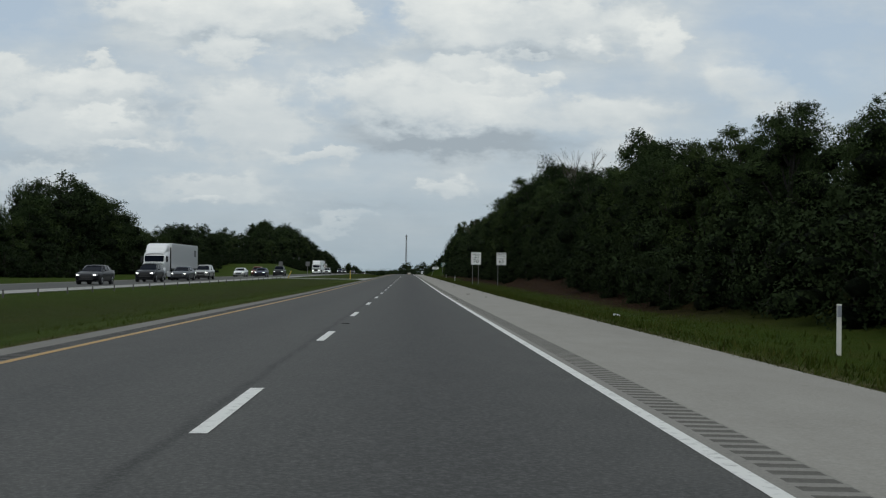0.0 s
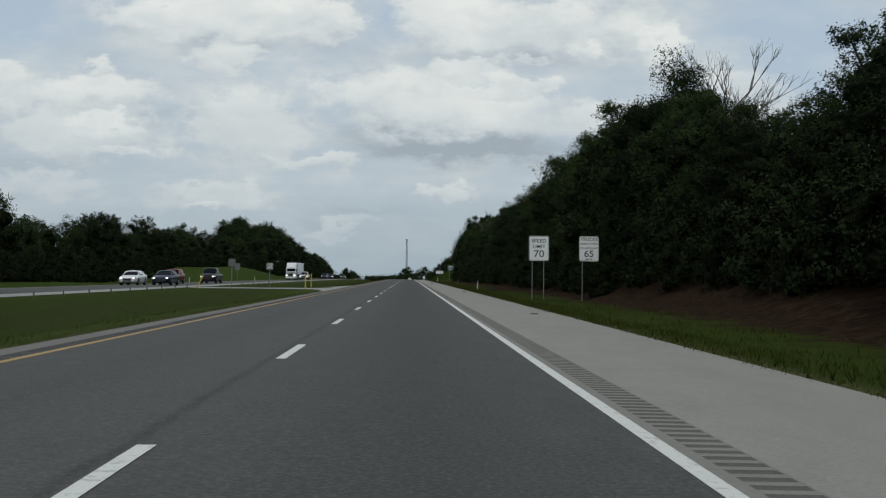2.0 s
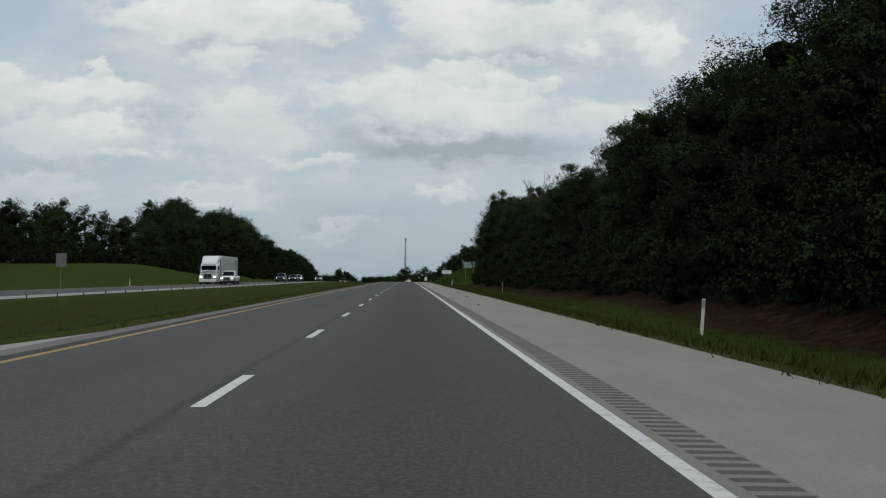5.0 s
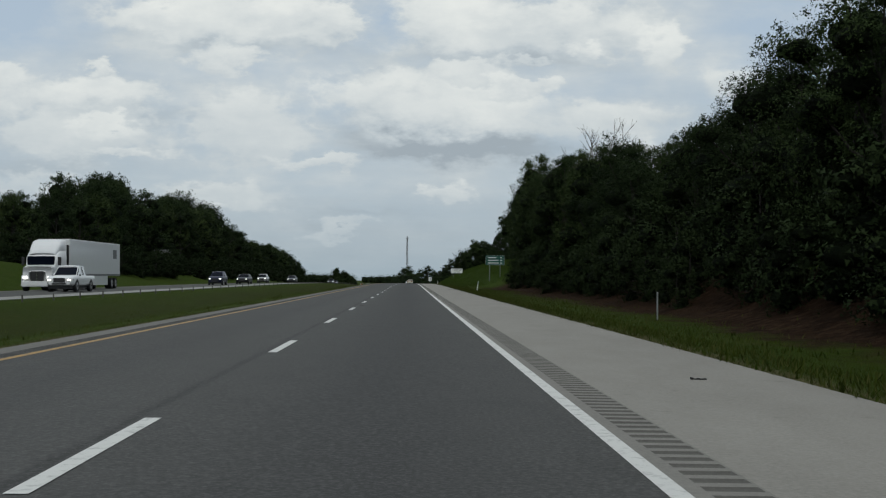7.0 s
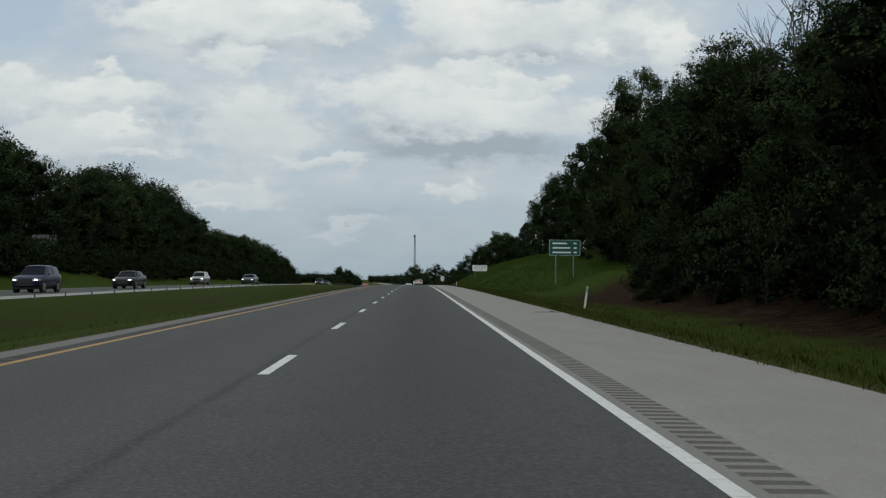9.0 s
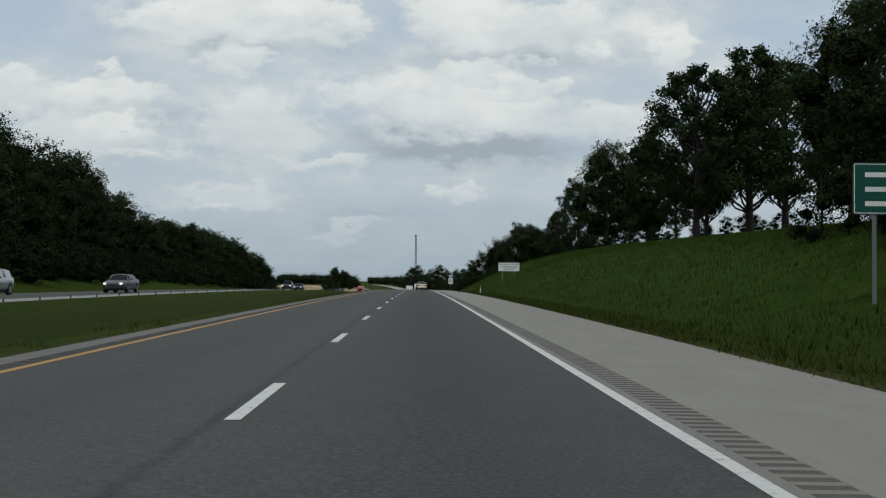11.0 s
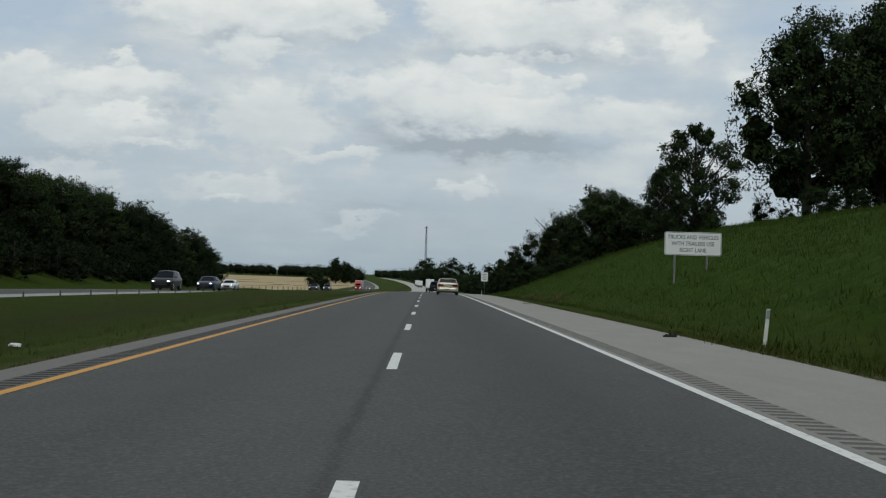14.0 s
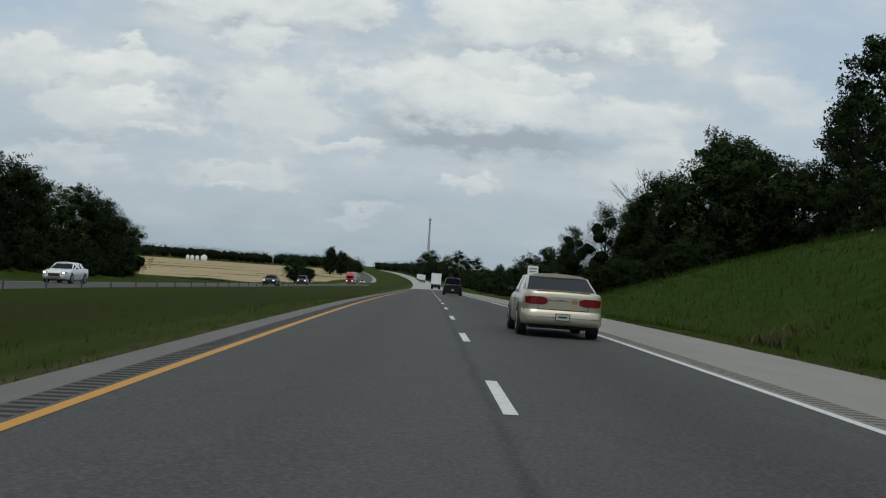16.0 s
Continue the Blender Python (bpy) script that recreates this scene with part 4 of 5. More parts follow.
def tower():
    ob = new("radio_tower")
    x, y, top = -2.8, 2580.0, 86.0
    z0 = ground(x - cx(y), y)
    h = top - z0
    legs = []
    for k in range(3):
        a = 2 * math.pi * k / 3 + 0.5
        p, q = (2.6 * math.cos(a), 2.6 * math.sin(a), 0), (1.0 * math.cos(a), 1.0 * math.sin(a), h)
        part("leg", tube_bm(p, q, 0.42, 0.34, 6), DARKSTEEL, ob)
        legs.append((Vector(p), Vector(q)))
    n = 22
    for i in range(n):
        for k in range(3):
            a, b = legs[k], legs[(k + 1) % 3]
            part("brace", tube_bm(a[0].lerp(a[1], i / n), b[0].lerp(b[1], (i + 1) / n), 0.16, None, 4), DARKSTEEL, ob)
    for k in range(6):
        a = 2 * math.pi * k / 6
        c, s = math.cos(a), math.sin(a)
        part("antenna", box_bm(2.3 * c - 0.3, 2.3 * c + 0.3, 2.3 * s - 0.3, 2.3 * s + 0.3, h - 4.5, h - 1.2, 0.05), STEEL, ob)
        part("antenna_arm", tube_bm((0, 0, h - 3), (2.3 * c, 2.3 * s, h - 3), 0.15, None, 5), DARKSTEEL, ob)
    part("mast", tube_bm((0, 0, h - 6), (0, 0, h + 3), 0.2, 0.08, 6), DARKSTEEL, ob)
    ob.location = (x, y, z0)
    tagged(ob, "tall grey steel lattice radio tower with antennas", "tower")


tower()


def grain_bin(x, y, r, h):
    ob = new("grain_bin")
    bm = bmesh.new()
    bmesh.ops.create_cone(bm, cap_ends=True, segments=24, radius1=r, radius2=r, depth=h)
    bmesh.ops.translate(bm, vec=(0, 0, h / 2), verts=bm.verts)
    part("drum", bm, BINSTEEL, ob, "", True)
    for k in range(1, 8):
        part("ring", tube_bm((0, 0, h * k / 8 - 0.06), (0, 0, h * k / 8 + 0.06), r + 0.05, None, 24), BINSTEEL, ob)
    bm = bmesh.new()
    bmesh.ops.create_cone(bm, cap_ends=True, segments=24, radius1=r + 0.25, radius2=r * 0.12, depth=r * 0.55)
    bmesh.ops.translate(bm, vec=(0, 0, h + r * 0.27), verts=bm.verts)
    part("roof", bm, BINSTEEL, ob)
    part("vent", tube_bm((0, 0, h + r * 0.5), (0, 0, h + r * 0.5 + 0.9), r * 0.1, None, 10), BINSTEEL, ob)
    ob.location = (x + cx(y), y, ground(x, y) - 0.3)
    tagged(ob, "white corrugated steel grain bin with a conical roof", "grain bin", "grain bins")


BX = -277 - cx(2044)
for dx, r, h in ((0, 3.9, 6.2), (-8.2, 2.3, 5.4), (-14.4, 2.3, 5.6), (-19.8, 2.2, 5.6)):
    grain_bin(BX + dx, 2044, r, h)


# ---- cable barrier, posts ----
def cable_barrier(y0, y1):
    ob = new("cable_barrier")
    bm = box_bm(-0.035, 0.035, -0.025, 0.025, -0.25, 0.36, 0.01)
    me = bpy.data.meshes.new("barrier_post")
    bm.to_mesh(me)
    bm.free()
    me.materials.append(DARKSTEEL)
    y = y0
    X = -16.7
    while y <= y1:
        p = new("barrier_post", me)
        p.parent = ob
        p.location = (X + cx(y), y, ground(X, y))
        y += 5.0
    ys = span(y0, y1, 8.4)
    for h in (0.14, 0.23, 0.32):
        v, f = [], []
        for yy in ys:
            z = ground(X, yy) + h
            v += [(X + cx(yy) - 0.049, yy, z - 0.002), (X + cx(yy) - 0.046, yy, z - 0.002), (X + cx(yy) - 0.0475, yy, z + 0.001)]
        for i in range(len(ys) - 1):
            a = 3 * i
            f += [(a, a + 1, a + 4, a + 3), (a + 1, a + 2, a + 5, a + 4), (a + 2, a, a + 3, a + 5)]
        part("cable", (v, [], f), DARKSTEEL, ob)
    tagged(ob, "low steel cable barrier on thin posts along the median", "barrier", "median barriers")


cable_barrier(-6, 174)
cable_barrier(206, 558)
cable_barrier(562, 930)


def marker_post(x, y, h, material, lean=0.0, label="", cap=None, w=0.1):
    ob = new("marker_post")
    part("blade", box_bm(-w / 2, w / 2, -0.012, 0.012, -0.3, h, 0.006), material, ob)
    if cap:
        part("reflector", box_bm(-w / 2 + 0.006, w / 2 - 0.006, -0.022, -0.012, h - 0.26, h - 0.03, 0.003), cap, ob)
    ob.location = (x + cx(y), y, ground(x, y))
    ob.rotation_euler = (0, radians(lean), 0)
    tagged(ob, label, "marker post", "marker posts")


REFL = mat_plain("reflector sheet", (0.30, 0.32, 0.36), 0.3, 0.2, 0.1, 10)
WP = "slim white roadside marker post standing in the grass"
for x, y, h, lean in ((10.2, 24.0, 1.05, 0), (10.4, 222, 1.05, 4), (9.6, 393, 1.05, 8), (9.15, 557, 1.0, 5), (9.9, 728, 1.0, 0), (-31.5, 330, 1.0, 0), (-33, 262, 1.0, 10)):
    marker_post(x, y, h, POSTWHITE, lean, WP, REFL, 0.1)
marker_post(11.6, 308, 1.05, STEEL, 0, "thin grey metal post in the roadside grass", None, 0.06)
YP = "yellow marker post beside the median crossover"
marker_post(-7.13, 177.2, 1.32, POSTYELLOW, 0, YP, None, 0.1)
marker_post(-7.92, 192.8, 1.35, POSTYELLOW, 0, YP, None, 0.1)
marker_post(-16.6, 178.0, 1.25, POSTYELLOW, 25, "leaning yellow marker post beside the median crossover", None, 0.1)


# ---- signs ----
def sign(name, x0, x1, z0, z1, y, posts, face, border, edge, label, category="road sign", post_r=0.026, front=-1):
    """Plate between x0..x1 and z0..z1 at y on posts set into the ground. front -1 faces the camera's lanes, 1 faces away."""
    ob = new(name)
    ob.location = (0, y, 0)
    bm = box_bm(x0, x1, -0.006, 0.006, z0, z1)
    bmesh.ops.bevel(bm, geom=[e for e in bm.edges if abs(e.verts[0].co.y - e.verts[1].co.y) > 0.005], offset=0.06, segments=4, affect="EDGES")
    part("plate", bm, SIGNBACK, ob)
    d = front * 0.009
    bm = box_bm(x0 + 0.004, x1 - 0.004, d - 0.003, d + 0.003, z0 + 0.004, z1 - 0.004)
    bmesh.ops.bevel(bm, geom=[e for e in bm.edges if abs(e.verts[0].co.y - e.verts[1].co.y) > 0.004], offset=0.056, segments=4, affect="EDGES")
    part("face", bm, face, ob)
    if border:
        e, w = edge, 0.022
        yb = front * 0.0145
        part("border", join_bm(box_bm(x0 + e, x1 - e, yb - 0.002, yb + 0.002, z0 + e, z0 + e + w), box_bm(x0 + e, x1 - e, yb - 0.002, yb + 0.002, z1 - e - w, z1 - e),
                               box_bm(x0 + e, x0 + e + w, yb - 0.002, yb + 0.002, z0 + e + w, z1 - e - w), box_bm(x1 - e - w, x1 - e, yb - 0.002, yb + 0.002, z0 + e + w, z1 - e - w)), border, ob)
    for px in posts:
        g = ground(px - cx(y), y)
        part("post", join_bm(box_bm(px - post_r, px + post_r, -front * 0.012 - 0.0, -front * (0.012 + 2 * post_r), g - 0.4, z1 - 0.1, 0.004)) if front < 0 else
             box_bm(px - post_r, px + post_r, -0.012 - 2 * post_r, -0.012, g - 0.4, z1 - 0.1, 0.004), POSTSTEEL, ob)
        for zz in (z0 + 0.2, z1 - 0.25):
            part("bolt", tube_bm((px, front * 0.012, zz), (px, front * 0.02, zz), 0.014, None, 6), STEEL, ob)
    return tagged(ob, label, category, "road signs")


ob = sign("speed_limit_sign", 9.67, 10.99, 2.45, 4.1, 152.2, (9.9, 10.66), SIGNWHITE, BLACK, 0.03, "white speed limit sign reading 70 on two steel posts")
for text, size, z, sq in (("SPEED", 0.33, 3.76, 1.1), ("LIMIT", 0.33, 3.39, 1.1), ("70", 0.64, 2.90, 1.12)):
    lettering(text, size, 10.33, z, -0.014, ob, BLACK, sq)
ob = sign("truck_speed_sign", 12.98, 14.28, 2.45, 4.1, 152.2, (13.2,), SIGNWHITE, BLACK, 0.03, "white truck speed limit sign reading 65 on one post")
for text, size, z, sq in (("TRUCKS", 0.32, 3.89, 0.96), ("OVER 13 TON", 0.2, 3.60, 0.9), ("DECLARED GR WT", 0.155, 3.31, 0.83), ("65", 0.6, 2.93, 1.1), ("M P H", 0.16, 2.59, 1.0)):
    lettering(text, size, 13.63, z, -0.014, ob, BLACK, sq)
ob = sign("distance_sign", 14.1, 17.05, 4.05, 5.55, 447.6, (14.75, 16.4), SIGNGREEN, SIGNWHITE, 0.03, "green distance sign with three lines of white lettering", post_r=0.05)
for k in range(3):
    z = 5.2 - 0.42 * k
    for x0, x1 in ((14.45, 14.45 + (1.35, 1.65, 1.7)[k]), (16.42, 16.7)):
        part("text_bar", box_bm(x0, x1, -0.02, -0.013, z - 0.07, z + 0.07, 0.003), SIGNWHITE, ob)
ob = sign("lane_use_sign", 13.85, 17.1, 3.5, 4.83, 593.2, (14.46, 16.3), SIGNWHITE, BLACK, 0.03, "white sign with black lettering for trucks and trailers", post_r=0.05)
for text, z in (("TRUCKS AND VEHICLES", 4.53), ("WITH TRAILERS USE", 4.16), ("RIGHT LANE", 3.79)):
    lettering(text, 0.33, 15.475, z, -0.014, ob, BLACK, 0.82)
zz = zr(727)
ob = sign("small_sign", 9.7, 10.85, zz + 2.1, zz + 3.65, 727, (10.28,), SIGNWHITE, None, 0.03, "pale road sign with dark lettering on a single post")
for k, w in enumerate((0.42, 0.36, 0.44, 0.3)):
    part("text_bar", box_bm(10.275 - w, 10.275 + w, -0.02, -0.013, zz + 3.28 - 0.3 * k, zz + 3.38 - 0.3 * k, 0.003), SIGNBACK, ob)
ob = sign("no_u_turn_sign", -12.34, -11.70, 1.96, 2.60, 192.4, (-12.02,), SIGNWHITE, BLACK, 0.02, "square white no U-turn sign on a steel post")


def ring_bm(r0, r1, cxx, cz, y0, y1, a0=0.0, a1=6.2832, seg=28):
    v, f = [], []
    for i in range(seg + 1):
        a = a0 + (a1 - a0) * i / seg
        for r, y in ((r0, y0), (r1, y0), (r1, y1), (r0, y1)):
            v.append((cxx + r * math.cos(a), y, cz + r * math.sin(a)))
    for i in range(seg):
        for j in range(4):
            f.append((4 * i + j, 4 * i + (j + 1) % 4, 4 * i + 4 + (j + 1) % 4, 4 * i + 4 + j))
    return v, [], f


cz, mx_ = 2.28, -12.02
part("symbol_ring", ring_bm(0.215, 0.275, mx_, cz, -0.02, -0.014), BLACK, ob)
part("turn_arrow", ring_bm(0.06, 0.105, mx_, cz + 0.04, -0.02, -0.014, 0, math.pi, 12), BLACK, ob)
part("turn_arrow", join_bm(box_bm(mx_ + 0.06, mx_ + 0.105, -0.02, -0.014, cz - 0.15, cz + 0.04), box_bm(mx_ - 0.13, mx_ - 0.04, -0.02, -0.014, cz - 0.05, cz + 0.04)), BLACK, ob)
bm = box_bm(-0.21, 0.21, -0.026, -0.02, -0.02, 0.02)
bmesh.ops.rotate(bm, cent=(0, 0, 0), matrix=Matrix.Rotation(radians(45), 3, "Y"), verts=bm.verts)
bmesh.ops.translate(bm, vec=(mx_, 0, cz), verts=bm.verts)
part("slash", bm, REDPAINT, ob)
ob = sign("sign_back", -14.0, -13.38, 2.1, 2.78, 178.6, (-13.69,), SIGNWHITE, None, 0.03, "grey back of a median sign on a single post", front=1)
ob = sign("sign_back", -45.97, -42.9, 4.72, 7.0, 485, (-45.2, -43.7), SIGNGREEN, None, 0.03, "dark grey back of a large sign by the far lanes", front=1, post_r=0.06)
# this back stands in shade, painted by the near-black plate material
ob.children[0].data.materials[0] = SIGNBACK_SHADED
ob = sign("sign_back", -31.4, -30.4, zr(300) + 1.9, zr(300) + 3.2, 300, (-30.9,), SIGNWHITE, None, 0.03, "grey back of a roadside sign by the far lanes", front=1)

# ---- vehicles ----
GLASS = mat_plain("tinted glass", (0.004, 0.006, 0.012), 0.06, 0.0, 0.1, 2, 0.06)
TYRE = mat_plain("tyre rubber", (0.016, 0.016, 0.017), 0.85, 0, 0.15, 20)
TRIM = mat_plain("black trim", (0.02, 0.02, 0.021), 0.6, 0, 0.1, 10)
CHROME = mat_plain("chrome", (0.6, 0.6, 0.61), 0.2, 1.0, 0.05, 5)
RIM = mat_plain("alloy rim", (0.35, 0.35, 0.36), 0.4, 0.8, 0.1, 10)
TAIL = mat_plain("tail lamp red", (0.15, 0.006, 0.007), 0.2, 0, 0.15, 10)
CLEAR = mat_plain("headlamp lens", (0.55, 0.56, 0.58), 0.15, 0.3, 0.1, 10)
LAMPON = bpy.data.materials.new("lit headlamp")
LAMPON.use_nodes = True
LAMPON.node_tree.nodes["Principled BSDF"].inputs["Emission Color"].default_value = (1.0, 0.97, 0.9, 1)
LAMPON.node_tree.nodes["Principled BSDF"].inputs["Emission Strength"].default_value = 3.0


def car_paint(name, c, metal=0.0):
    M = Mat(name, 0.32, metal)
    n = M.noise(3, 5, 0.6)
    M.base(M.mix(n, tuple(0.94 * k for k in c), tuple(1.05 * k for k in c)))
    M.b.inputs["Coat Weight"].default_value, M.b.inputs["Coat Roughness"].default_value = 0.12 if sum(c) < 0.4 else 0.6, 0.05
    M.spec(0.15 if sum(c) < 0.4 else 0.4)
    return M.mat


PAINTS = {"champagne": (0.50, 0.46, 0.37), "black": (0.012, 0.012, 0.015), "navy": (0.012, 0.016, 0.045), "white": (0.72, 0.73, 0.74), "silver": (0.38, 0.38, 0.37), "red": (0.16, 0.02, 0.016),
          "grey": (0.08, 0.085, 0.095), "maroon": (0.05, 0.012, 0.018), "redtruck": (0.45, 0.04, 0.03)}
PAINT = {k: car_paint(k + " car paint", c, {"champagne": 0.55, "silver": 0.5, "grey": 0.4}.get(k, 0.0)) for k, c in PAINTS.items()}


def section(w, zb, zs, zt, crown):
    """Half outline of a body section from the sill's middle to the top's middle."""
    zm = zb + (zs - zb) * 0.55
    return [(0, zb), (w * 0.80, zb), (w * 0.93, zb + 0.05), (w * 0.985, zb + 0.16), (w, zm), (w * 0.985, zs - 0.07), (w * 0.94, zs), (w * 0.80, zt - crown * 0.35), (w * 0.45, zt - crown * 0.08), (0, zt)]


def loft(stations, crown=0.05):
    v, f = [], []
    n = 0
    for y, w, zb, zs, zt in stations:
        half = section(w, zb, zs, zt, crown)
        ring = half + [(-x, z) for x, z in half[-2:0:-1]]
        n = len(ring)
        v += [(x, y, z) for x, z in ring]
    m = len(stations)
    for i in range(m - 1):
        for j in range(n):
            f.append((i * n + j, i * n + (j + 1) % n, (i + 1) * n + (j + 1) % n, (i + 1) * n + j))
    f.append(tuple(range(n)))
    f.append(tuple((m - 1) * n + j for j in range(n - 1, -1, -1)))
    return v, [], f


def crisp(ob, deg=38):
    ob.data.set_sharp_from_angle(angle=radians(deg))
    return ob


def cabin_pts(c):
    """Eight corners and mid points of the greenhouse: belt and roof outlines at four stations."""
    belt = [(c["y0"], c["wb0"], c["z0"]), (c["ym0"], c["wb"], c["zb"]), (c["ym1"], c["wb"], c["zb"]), (c["y1"], c["wb1"], c["z1"])]
    roof = [(c["r0"], c["wr0"], c["h0"]), (c["rm0"], c["wr"], c["h"]), (c["rm1"], c["wr"], c["h"]), (c["r1"], c["wr1"], c["h1"])]
    return belt, roof


def cabin(c, paint, ob):
    belt, roof = cabin_pts(c)
    v, f = [], []
    for (y, w, z), (ry, rw, rz) in zip(belt, roof):
        v += [(-w, y, z - 0.06), (-w * 0.995, y, z), (-rw - 0.05, ry, rz - 0.07), (-rw * 0.8, ry, rz - 0.012), (0, ry, rz + 0.02), (rw * 0.8, ry, rz - 0.012), (rw + 0.05, ry, rz - 0.07), (w * 0.995, y, z), (w, y, z - 0.06)]
    for i in range(3):
        for j in range(8):
            f.append((i * 9 + j, i * 9 + j + 1, (i + 1) * 9 + j + 1, (i + 1) * 9 + j))
    for q in ((0, 8, 7, 1), (1, 7, 6, 2), (2, 6, 5, 3), (3, 5, 4)):
        f.append(q)
        f.append(tuple(27 + j for j in q[::-1]))
    part("cabin", (v, [], f), paint, ob)

    def pane(name, a, b, c_, d, inset=0.07, off=0.006):
        a, b, c_, d = map(Vector, (a, b, c_, d))
        mid = (a + b + c_ + d) / 4
        nrm = (b - a).cross(d - a).normalized()
        q = [p + (mid - p).normalized() * inset + nrm * off for p in (a, b, c_, d)]
        q2 = [p - nrm * 0.004 for p in q]
        part(name, (q + q2, [], [(0, 1, 2, 3), (7, 6, 5, 4), (0, 4, 5, 1), (1, 5, 6, 2), (2, 6, 7, 3), (3, 7, 4, 0)]), GLASS, ob)
    V = lambda t: (t[1], t[0], t[2])
    L_ = lambda t: (-t[1], t[0], t[2])
    top = lambda t: (t[1] + 0.05, t[0], t[2] - 0.07)
    topl = lambda t: (-t[1] - 0.05, t[0], t[2] - 0.07)
    pane("rear_window", L_(belt[0]), V(belt[0]), top(roof[0]), topl(roof[0]), 0.05)
    pane("windscreen", V(belt[3]), L_(belt[3]), topl(roof[3]), top(roof[3]), 0.05)
    my = (belt[1][0] + belt[2][0]) / 2
    bm_, rm_ = (my, c["wb"], c["zb"]), (my, c["wr"], c["h"])
    for a, b, ra, rb in ((belt[0], bm_, roof[0], rm_), (bm_, belt[3], rm_, roof[3])):
        pane("side_window", V(a), V(b), top(rb), top(ra), 0.06)
        pane("side_window", L_(b), L_(a), topl(ra), topl(rb), 0.06)


def wheel(x, y, r, w, ob, side):
    wh = part("wheel", tube_bm((x - side * w, y, r), (x, y, r), r * 0.97, None, 20), TYRE, ob)
    part("tyre", ring_wheel(x, y, r, w, side), TYRE, wh)
    part("rim", tube_bm((x, y, r), (x + side * 0.012, y, r), r * 0.64, r * 0.6, 16), RIM, wh)
    part("hub", tube_bm((x + side * 0.012, y, r), (x + side * 0.03, y, r), r * 0.16, r * 0.12, 10), TRIM, wh)


def ring_wheel(x, y, r, w, side):
    v, f = [], []
    prof = ((r * 0.66, 0.004), (r * 0.9, 0.012), (r, -0.03), (r, -w + 0.02), (r * 0.9, -w))
    for i in range(20):
        a = 2 * math.pi * i / 20
        v += [(x + side * o, y + q * math.cos(a), r + q * math.sin(a)) for q, o in prof]
    for i in range(20):
        for j in range(4):
            f.append((5 * i + j, 5 * i + j + 1, 5 * ((i + 1) % 20) + j + 1, 5 * ((i + 1) % 20) + j))
    return v, [], f


def rear_patch(st, x0, x1, z0, z1, off, end=0, n=8, taper=0.0):
    """A strip that hugs the plan curve of the body's end. end 0: rear, 1: front."""
    s = st if end == 0 else st[::-1]
    ys, ws = [a[0] for a in s[:5]], [a[1] for a in s[:5]]
    sign_ = -1 if end == 0 else 1

    def yy(x):
        return float(np.interp(abs(x), ws, ys)) + sign_ * off if abs(x) > ws[0] else ys[0] + sign_ * off
    v, f = [], []
    for i in range(n + 1):
        x = x0 + (x1 - x0) * i / n
        k = taper * max(0.0, 1 - 5.0 * i / n) + 0.5 * taper * max(0.0, 5.0 * i / n - 4)
        v += [(x, yy(x), z0 + k), (x, yy(x), z1 - k), (x, yy(x) - sign_ * (off + 0.03), z1 - k), (x, yy(x) - sign_ * (off + 0.03), z0 + k)]
    for i in range(n):
        for j in range(4):
            f.append((4 * i + j, 4 * i + (j + 1) % 4, 4 * i + 4 + (j + 1) % 4, 4 * i + 4 + j))
    f += [(0, 1, 2, 3), (4 * n + 3, 4 * n + 2, 4 * n + 1, 4 * n)]
    return v, [], f


SEDAN = dict(st=[(-2.575, 0.62, 0.44, 0.90, 0.93), (-2.565, 0.74, 0.40, 0.97, 1.00), (-2.53, 0.82, 0.36, 1.02, 1.045), (-2.45, 0.88, 0.32, 1.035, 1.065), (-2.25, 0.915, 0.28, 1.035, 1.075), (-1.9, 0.93, 0.24, 1.03, 1.075), (-1.5, 0.935, 0.22, 1.02, 1.07), (-0.4, 0.94, 0.2, 1.0, 1.03),
                 (0.8, 0.94, 0.2, 0.97, 1.0), (1.3, 0.93, 0.2, 0.92, 0.98), (1.9, 0.91, 0.22, 0.84, 0.91), (2.3, 0.86, 0.26, 0.76, 0.82), (2.5, 0.74, 0.3, 0.67, 0.72), (2.56, 0.6, 0.34, 0.6, 0.63)],
             cab=dict(y0=-1.95, wb0=0.83, z0=1.06, ym0=-1.1, wb=0.88, zb=1.02, ym1=0.4, y1=1.02, wb1=0.78, z1=0.99, r0=-1.05, wr0=0.67, h0=1.46, rm0=-0.7, wr=0.69, h=1.465, rm1=0.05, r1=0.3, wr1=0.56, h1=1.43),
             wheels=(-1.47, 1.47), r=0.335, light=(0.74, 0.94), grille=(0.45, 0.68), top=1.48)
SUV = dict(st=[(-2.3, 0.78, 0.5, 1.02, 1.06), (-2.26, 0.87, 0.42, 1.08, 1.12), (-2.1, 0.92, 0.36, 1.12, 1.16), (-1.5, 0.94, 0.32, 1.13, 1.17), (0.6, 0.94, 0.3, 1.1, 1.14), (1.1, 0.93, 0.3, 1.05, 1.11), (1.8, 0.9, 0.32, 0.98, 1.04), (2.15, 0.84, 0.36, 0.88, 0.92), (2.28, 0.68, 0.42, 0.78, 0.8)],
           cab=dict(y0=-2.2, wb0=0.80, z0=1.12, ym0=-1.3, wb=0.87, zb=1.12, ym1=0.3, y1=0.95, wb1=0.78, z1=1.1, r0=-2.0, wr0=0.6, h0=1.66, rm0=-1.3, wr=0.64, h=1.72, rm1=-0.1, r1=0.18, wr1=0.6, h1=1.67),
           wheels=(-1.35, 1.4), r=0.36, light=(0.82, 0.98), grille=(0.6, 0.85), top=1.72)
